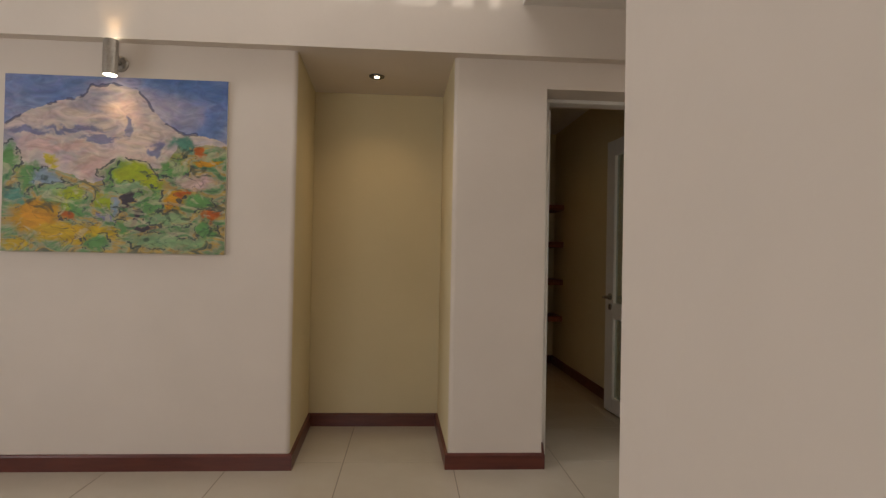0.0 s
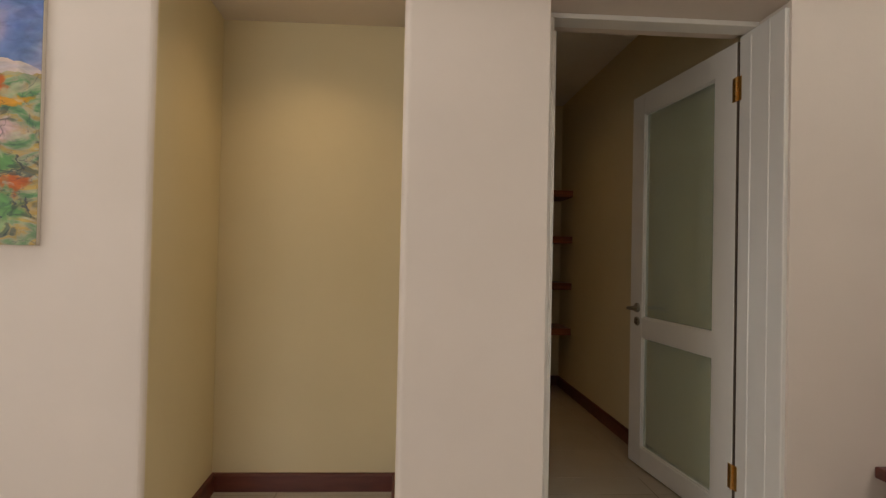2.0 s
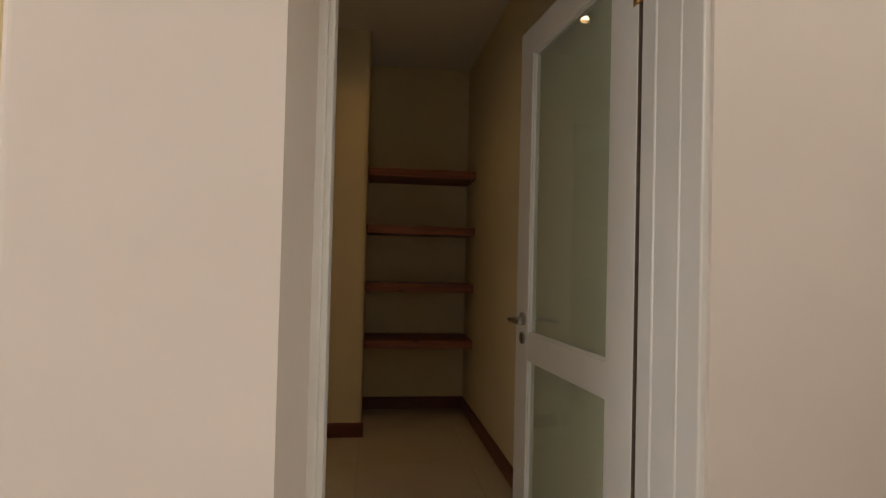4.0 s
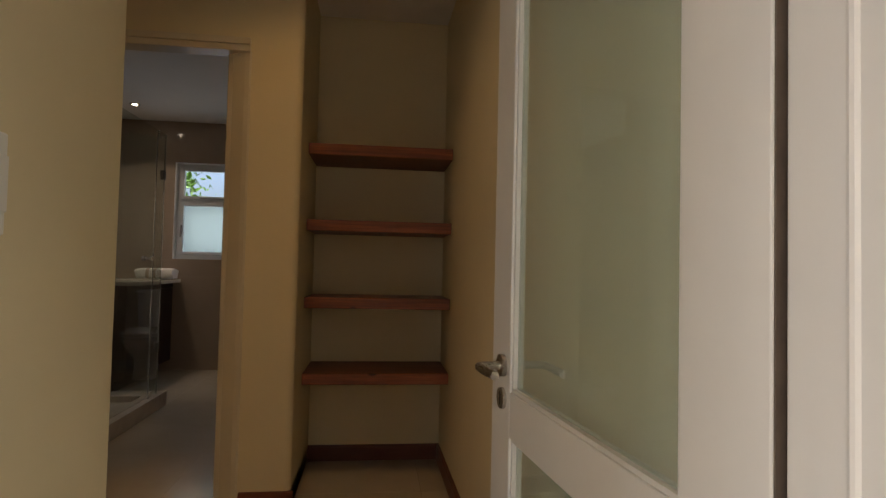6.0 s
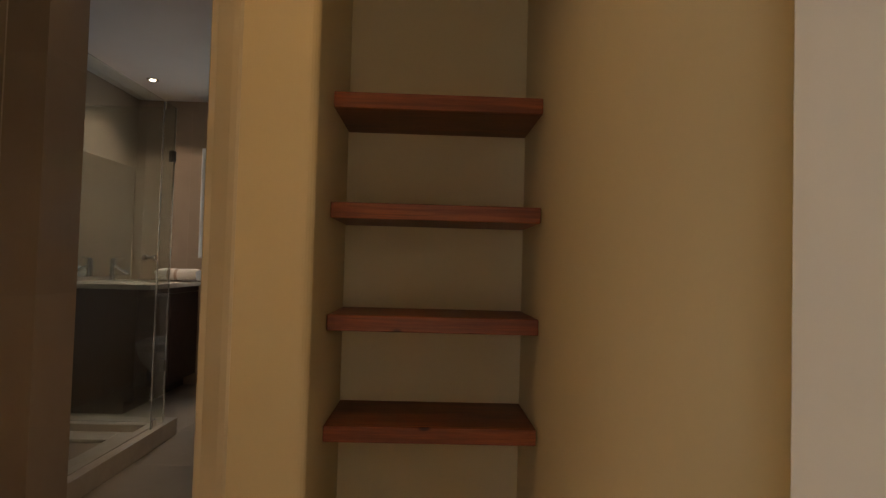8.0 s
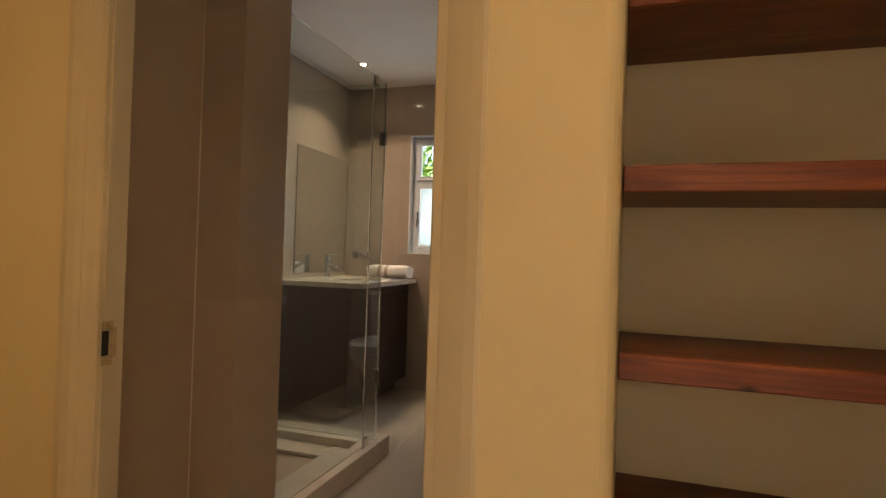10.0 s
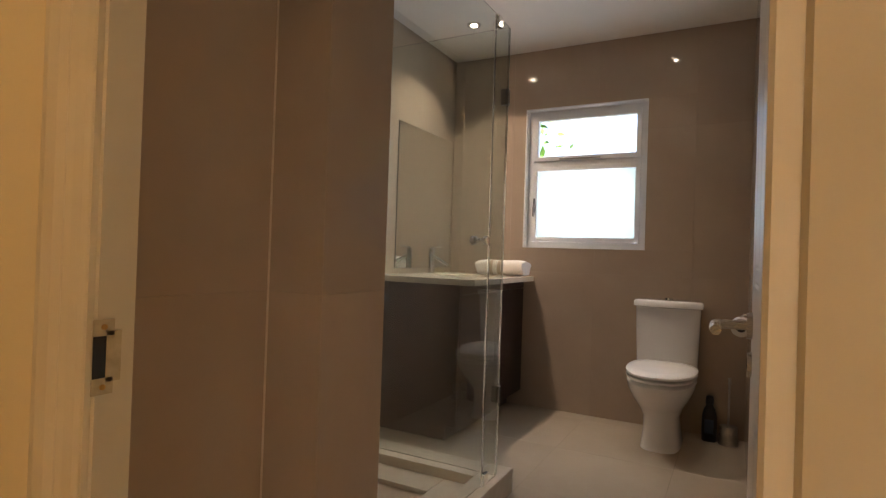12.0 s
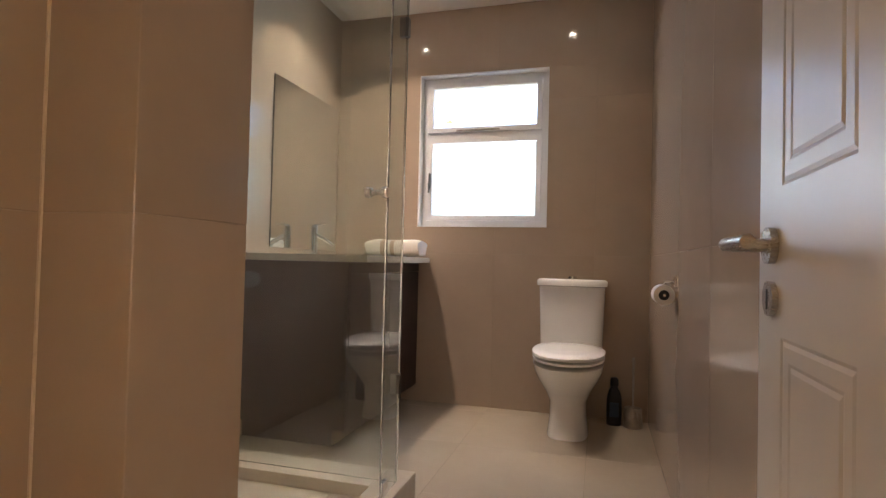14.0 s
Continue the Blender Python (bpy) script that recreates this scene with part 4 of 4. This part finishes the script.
for y0, y1 in ((CY0 + 0.052, CY0 + 0.548), (CY0 + 0.552, CY1 - 0.006)):
    part("door", box(FX - 0.019, FX, y0, y1, 0.105, CZ - 0.089, 0.003), DARK_WOOD, vt)
part("plinth", box(CX0 + 0.004, FX - 0.10, CY0 + 0.10, CY1 - 0.004, 0.0, 0.104), DARK_WOOD, vt)


def counter_top():
    """A slab with an oval basin sunk in it."""
    n = 48
    cx, cy = -0.74, 8.12
    out, rim = [], []
    for i in range(n):
        a = math.tau * i / n
        c, s = math.cos(a), math.sin(a)
        rx = (CX1 - cx) if c > 0 else (cx - CX0)
        ry = (CY1 - cy) if s > 0 else (cy - CY0)
        k = min(rx / abs(c) if abs(c) > 1e-6 else 9, ry / abs(s) if abs(s) > 1e-6 else 9)
        out.append((cx + c * k, cy + s * k))
        rim.append((c, s))
    ring = lambda pts, z: [(x, y, z) for x, y in pts]
    bowl = lambda f, z: [(cx + 0.20 * f * c, cy + 0.27 * f * s, z) for c, s in rim]
    return loft([ring(out, CZ - 0.032), ring(out, CZ), bowl(1.0, CZ), bowl(0.96, CZ - 0.006), bowl(0.9, CZ - 0.03), bowl(0.72, CZ - 0.09), bowl(0.3, CZ - 0.12)])


ct = thing("counter_top", "pale beige stone counter with a sunken oval basin", "counter", pose(0, 0, 0))
part("slab", counter_top(), STONE, ct)
tp = thing("basin_tap", "slim chrome lever basin mixer standing on the counter", "tap", pose(-1.015, 8.15, CZ))
smooth(part("body", lathe([(0.026, 0), (0.026, 0.006), (0.021, 0.01), (0.021, 0.165), (0.018, 0.172), (0.002, 0.173)]), CHROME, tp))
smooth(part("spout", tube([(0.0, -0.0, 0.125), (0.05, 0, 0.10), (0.115, 0, 0.065), (0.122, 0, 0.058)], 0.0125), CHROME, tp))
smooth(part("lever", tube([(-0.01, 0, 0.175), (0.03, 0, 0.178), (0.075, 0, 0.182)], 0.0055), CHROME, tp))
mi = thing("wall_mirror", "plain rectangular frameless mirror above the counter", "mirror", pose(-1.1095, 7.84, 0.945))
part("mirror_glass", box(0, 0.005, 0, 0.74, 0, 0.94), MIRROR, mi)
part("edge_trim", box(0, 0.0055, -0.005, -0.001, 0, 0.94), BLACK, mi)


def towel():
    secs = []
    n = 36
    for i in range(15):
        u = i / 14
        x = -0.175 + 0.35 * u
        end = min(1.0, 0.86 + 0.35 * min(u, 1 - u) * 4)
        ring = []
        for k in range(n):
            a = math.tau * k / n
            c, s = math.cos(a), math.sin(a)
            w = 1 + 0.02 * math.sin(3 * a + u * 5) + 0.015 * math.sin(7 * a + 11 * u)
            ring.append((x + 0.006 * math.sin(4 * a), math.copysign(abs(c) ** 0.75, c) * 0.085 * end * w, 0.052 + math.copysign(abs(s) ** 0.7, s) * 0.0515 * end * (1 + 0.03 * math.sin(9 * u))))
        secs.append(ring)
    return loft(secs)


tw = thing("rolled_towel", "rolled white cotton towel with beige stripes on the counter", "towel", pose(-0.605, 8.42, CZ + 0.003, 0, 0, -3))
smooth(part("roll", towel(), TOWEL, tw))

# toilet
wc = thing("toilet", "white porcelain close-coupled toilet with its lid down", "toilet", pose(0.45, 8.60, 0))
secs = []
for z, rx, front, back, cy in ((0.0, 0.108, 0.245, 0.20, -0.235), (0.02, 0.105, 0.240, 0.20, -0.235), (0.10, 0.097, 0.225, 0.20, -0.24), (0.18, 0.100, 0.23, 0.20, -0.25),
                               (0.24, 0.125, 0.27, 0.20, -0.28), (0.30, 0.160, 0.31, 0.21, -0.31), (0.35, 0.178, 0.33, 0.22, -0.325), (0.380, 0.182, 0.335, 0.22, -0.33), (0.387, 0.172, 0.325, 0.215, -0.33)):
    secs.append(oval(0, cy, z, rx, front, back, 3.4 - 1.1 * min(1, z / 0.3)))
smooth(part("bowl", loft(secs), PORCELAIN, wc), 50)
smooth(part("seat", loft([oval(0, -0.33, z, rx, fr_, bk, 2.3) for z, rx, fr_, bk in ((0.401, 0.176, 0.330, 0.185), (0.404, 0.185, 0.341, 0.19), (0.414, 0.186, 0.342, 0.19), (0.418, 0.176, 0.330, 0.186))]), SEAT, wc), 50)
smooth(part("lid", loft([oval(0, -0.33, z, rx, fr_, bk, 2.3) for z, rx, fr_, bk in ((0.425, 0.176, 0.330, 0.185), (0.428, 0.187, 0.343, 0.19), (0.440, 0.187, 0.343, 0.19), (0.448, 0.176, 0.33, 0.18), (0.453, 0.13, 0.26, 0.13), (0.454, 0.03, 0.06, 0.03))]), SEAT, wc), 50)
part("hinge_bar", box(-0.10, 0.10, -0.165, -0.135, 0.385, 0.44, 0.008, 3), SEAT, wc)


def rounded(x, y0, y1, z, r=0.035, bow=0.02, n=40):
    """A plan outline with soft corners and a gently bowed front."""
    pts = []
    for i in range(n):
        a = math.tau * i / n
        c, s = math.cos(a), math.sin(a)
        px = math.copysign(abs(c) ** 0.35, c) * x
        py = math.copysign(abs(s) ** 0.35, s)
        yy = (y0 + y1) / 2 + py * (y1 - y0) / 2
        if s < 0:
            yy -= bow * (1 - (px / x) ** 2)
        pts.append((px, yy, z))
    return pts


smooth(part("cistern", loft([rounded(x, y0, -0.012, z) for z, x, y0 in ((0.385, 0.165, -0.15), (0.42, 0.172, -0.155), (0.60, 0.178, -0.165), (0.765, 0.183, -0.172))]), PORCELAIN, wc), 50)
ld = smooth(part("cistern_lid", loft([rounded(x, y0, -0.006, z) for z, x, y0 in ((0.766, 0.186, -0.178), (0.770, 0.195, -0.188), (0.795, 0.196, -0.190), (0.806, 0.188, -0.182), (0.809, 0.17, -0.165))]), PORCELAIN, wc), 50)
smooth(part("flush_button", cylinder(0.024, 0.806, 0.822, segments=24, m=Matrix.Translation((0, -0.095, 0))), CHROME, ld, "chrome flush button"))

rh = thing("paper_holder", "chrome paper holder fixed to the tiled wall", "paper holder", pose(0.8765, 7.495, 0.835))
part("mount", box(-0.008, 0.0, -0.025, 0.025, -0.02, 0.02, 0.003), CHROME, rh)
smooth(part("arm", tube([(-0.005, 0, 0.0), (-0.036, 0, 0.0), (-0.046, 0, -0.01), (-0.046, 0, -0.045), (-0.046, -0.005, -0.05), (-0.046, -0.07, -0.05)], 0.005), CHROME, rh))
rl = thing("toilet_roll", "white toilet paper roll on the chrome holder", "toilet roll", pose(0.8305, 7.49, 0.785, 90, 0, 0))
smooth(part("paper", lathe([(0.019, -0.045), (0.037, -0.045), (0.038, -0.04), (0.038, 0.05), (0.037, 0.055), (0.019, 0.055), (0.019, -0.044)]), PAPER, rl), 50)
# solid black plug, its colour stands in for the shade inside the hole
smooth(part("core", cylinder(0.0188, -0.04, 0.05, segments=20), BLACK, rl))

br = thing("toilet_brush", "steel toilet brush standing in its round holder", "toilet brush", pose(0.79, 8.50, 0))
smooth(part("holder", lathe([(0.052, 0), (0.053, 0.004), (0.047, 0.10), (0.045, 0.105), (0.04, 0.105), (0.04, 0.09), (0.005, 0.09)]), STEEL, br))
smooth(part("handle", lathe([(0.006, 0.09), (0.006, 0.34), (0.009, 0.345), (0.009, 0.38), (0.002, 0.382)], segments=14), STEEL, br))
bt = thing("cleaner_bottle", "dark plastic cleaner bottle standing on the floor", "bottle", pose(0.69, 8.51, 0))
smooth(part("body", loft([oval(0, 0, z, rx, ry, ry, 2.8, 28) for z, rx, ry in ((0.0, 0.036, 0.027), (0.006, 0.041, 0.031), (0.09, 0.042, 0.032), (0.15, 0.040, 0.030),
                                                                           (0.19, 0.030, 0.024), (0.205, 0.020, 0.018), (0.215, 0.019, 0.018))]), BLACK, bt))
smooth(part("cap", loft([oval(0, 0, z, q, q, q, 2.2, 20) for z, q in ((0.216, 0.021), (0.22, 0.023), (0.25, 0.022), (0.262, 0.017), (0.265, 0.008))]), BLACK, bt))
part("label", box(-0.024, 0.024, -0.0335, -0.031, 0.05, 0.13, 0.001), surface("bottle_label", (0.03, 0.05, 0.09), (0.05, 0.08, 0.13), 0.4, scale=12, bump=0.02), bt, "dark blue label")



# ---- garden seen through the window ----
def tree(x, y, height, spread, leaves, seed):
    rng = random.Random(seed)
    t = thing("garden_tree", "leafy green garden tree outside the window", "tree", pose(x, y, -0.3))
    smooth(part("trunk", tube([(0, 0, 0), (0.05, 0.02, height * 0.3), (-0.04, 0.05, height * 0.55), (0.05, 0, height * 0.8)], 0.09, 10), BARK, t))
    limbs = []
    for k in range(8):
        a = math.tau * k / 8 + rng.uniform(-0.3, 0.3)
        tip = Vector((math.cos(a) * spread * rng.uniform(0.5, 0.9), math.sin(a) * spread * rng.uniform(0.5, 0.9), height * rng.uniform(0.6, 1.05)))
        base = Vector((0, 0.03, height * rng.uniform(0.35, 0.6)))
        limbs.append((base, tip))
        part("limb", tube([base, base.lerp(tip, 0.5) + Vector((0, 0, 0.1)), tip], 0.025, 7), BARK, t)
    verts, faces = [], []
    for i in range(leaves):
        base, tip = limbs[rng.randrange(8)]
        c = base.lerp(tip, rng.uniform(0.35, 1.12)) + Vector([rng.gauss(0, spread * 0.17) for _ in range(3)])
        d = Vector([rng.gauss(0, 1) for _ in range(3)]).normalized()
        e = d.orthogonal().normalized()
        e = (Matrix.Rotation(rng.uniform(0, 6.28), 3, d) @ e)
        s = rng.uniform(0.05, 0.11)
        b = len(verts)
        n = d.cross(e) * s * 0.12
        verts += [c - d * s, c + e * s * 0.4 + n, c + d * s, c - e * s * 0.4 + n]
        faces += [(b, b + 1, b + 2), (b, b + 2, b + 3)]
    me = bpy.data.meshes.new("crown")
    me.from_pydata(verts, [], faces)
    me.materials.append(LEAF)
    ob = new("crown", me)
    ob.parent = t


tree(-2.75, 12.2, 3.3, 1.25, 5200, 3)
tree(-5.2, 13.5, 3.8, 1.6, 4200, 5)
tree(-4.4, 16.0, 3.4, 1.6, 3600, 8)


# ---- tiles, piece by piece ----
MESHES = {}


def tile_mesh(name, w, h, t, material):
    """A tile lying in its own xy plane with eased edges; equal sizes share one mesh."""
    key = (name, round(w, 4), round(h, 4))
    if key not in MESHES:
        e = 0.0008
        v = [(0, 0, -t), (w, 0, -t), (w, h, -t), (0, h, -t), (0, 0, -e), (w, 0, -e), (w, h, -e), (0, h, -e), (e, e, 0), (w - e, e, 0), (w - e, h - e, 0), (e, h - e, 0)]
        f = [(0, 1, 5, 4), (1, 2, 6, 5), (2, 3, 7, 6), (3, 0, 4, 7), (4, 5, 9, 8), (5, 6, 10, 9), (6, 7, 11, 10), (7, 4, 8, 11), (8, 9, 10, 11)]
        me = bpy.data.meshes.new(name)
        me.from_pydata(v, [], f)
        me.materials.append(material)
        MESHES[key] = me
    return MESHES[key]


def cut(rect, hole):
    """What is left of a rectangle round a hole."""
    x0, y0, x1, y1 = rect
    a0, b0, a1, b1 = hole
    if a1 <= x0 or a0 >= x1 or b1 <= y0 or b0 >= y1:
        return [rect]
    out = []
    if b0 > y0:
        out.append((x0, y0, x1, b0))
    if b1 < y1:
        out.append((x0, b1, x1, y1))
    m0, m1 = max(y0, b0), min(y1, b1)
    if a0 > x0:
        out.append((x0, m0, a0, m1))
    if a1 < x1:
        out.append((a1, m0, x1, m1))
    return out


def lay(parent, material, m, width, height, tw_, th_, u0=0.0, v0=0.0, hole=None, thick=0.0095, gap=0.001):
    """Tiles over a rectangle whose own x and y run along m's."""
    i = math.floor(-u0 / tw_)
    while u0 + i * tw_ < width:
        j = math.floor(-v0 / th_)
        while v0 + j * th_ < height:
            r = (max(0, u0 + i * tw_), max(0, v0 + j * th_), min(width, u0 + (i + 1) * tw_), min(height, v0 + (j + 1) * th_))
            for x0, y0, x1, y1 in (cut(r, hole) if hole else [r]):
                if x1 - x0 > 0.006 and y1 - y0 > 0.006:
                    ob = new("tile", tile_mesh("tile", x1 - x0 - gap, y1 - y0 - gap, thick, material))
                    ob.parent = parent
                    ob.matrix_basis = m @ Matrix.Translation((x0 + gap / 2, y0 + gap / 2, 0))
            j += 1
        i += 1


def face(origin, along, normal):
    """The pose of an upright face: x along it, y up, z out of it."""
    a, n = Vector(along), Vector(normal)
    u = n.cross(a)
    return Matrix(((a.x, u.x, n.x, origin[0]), (a.y, u.y, n.y, origin[1]), (a.z, u.z, n.z, origin[2]), (0, 0, 0, 1)))


TW, TH = 0.60, 0.945
lay(wall_bn, WALL_TILE, face((-1.11, WY, 0), (1, 0, 0), (0, -1, 0)), 1.986, 2.5, TW, TH, u0=-0.12, hole=(WX0 + 1.11, WZ0, WX1 + 1.11, WZ1))
lay(wall_be, WALL_TILE, face((0.876, 8.612, 0), (0, -1, 0), (-1, 0, 0)), 3.15, 2.5, TW, TH)
lay(wall_bw, WALL_TILE, face((-1.11, 6.10, 0), (0, 1, 0), (1, 0, 0)), 2.51, 2.5, TW, TH, u0=-0.2)
lay(wall_bb, WALL_TILE, face((-0.164, 5.41, 0), (0, 1, 0), (1, 0, 0)), 0.444, 2.5, TW, TH)
lay(wall_bs, WALL_TILE, face((-0.164, 5.855, 0), (1, 0, 0), (0, -1, 0)), 0.164, 2.5, TW, TH)
lay(wall_bs, WALL_TILE, face((0.0, 5.855, 0), (0, 1, 0), (1, 0, 0)), 0.245, 2.5, TW, TH)
lay(wall_bs, WALL_TILE, face((0.0, 6.10, 0), (-1, 0, 0), (0, 1, 0)), 1.11, 2.5, TW, TH)
lay(floor, FLOOR_TILE, pose(-3.2, -2.2, 0), 7.8, 6.1, 0.6, 0.6, u0=-0.44, v0=-0.1, thick=0.0035, gap=0.004)
lay(floor, FLOOR_TILE, pose(-1.1, 3.9, 0), 3.2, 4.72, 0.6, 0.6, u0=-0.145, v0=-0.2, thick=0.0035, gap=0.0008)
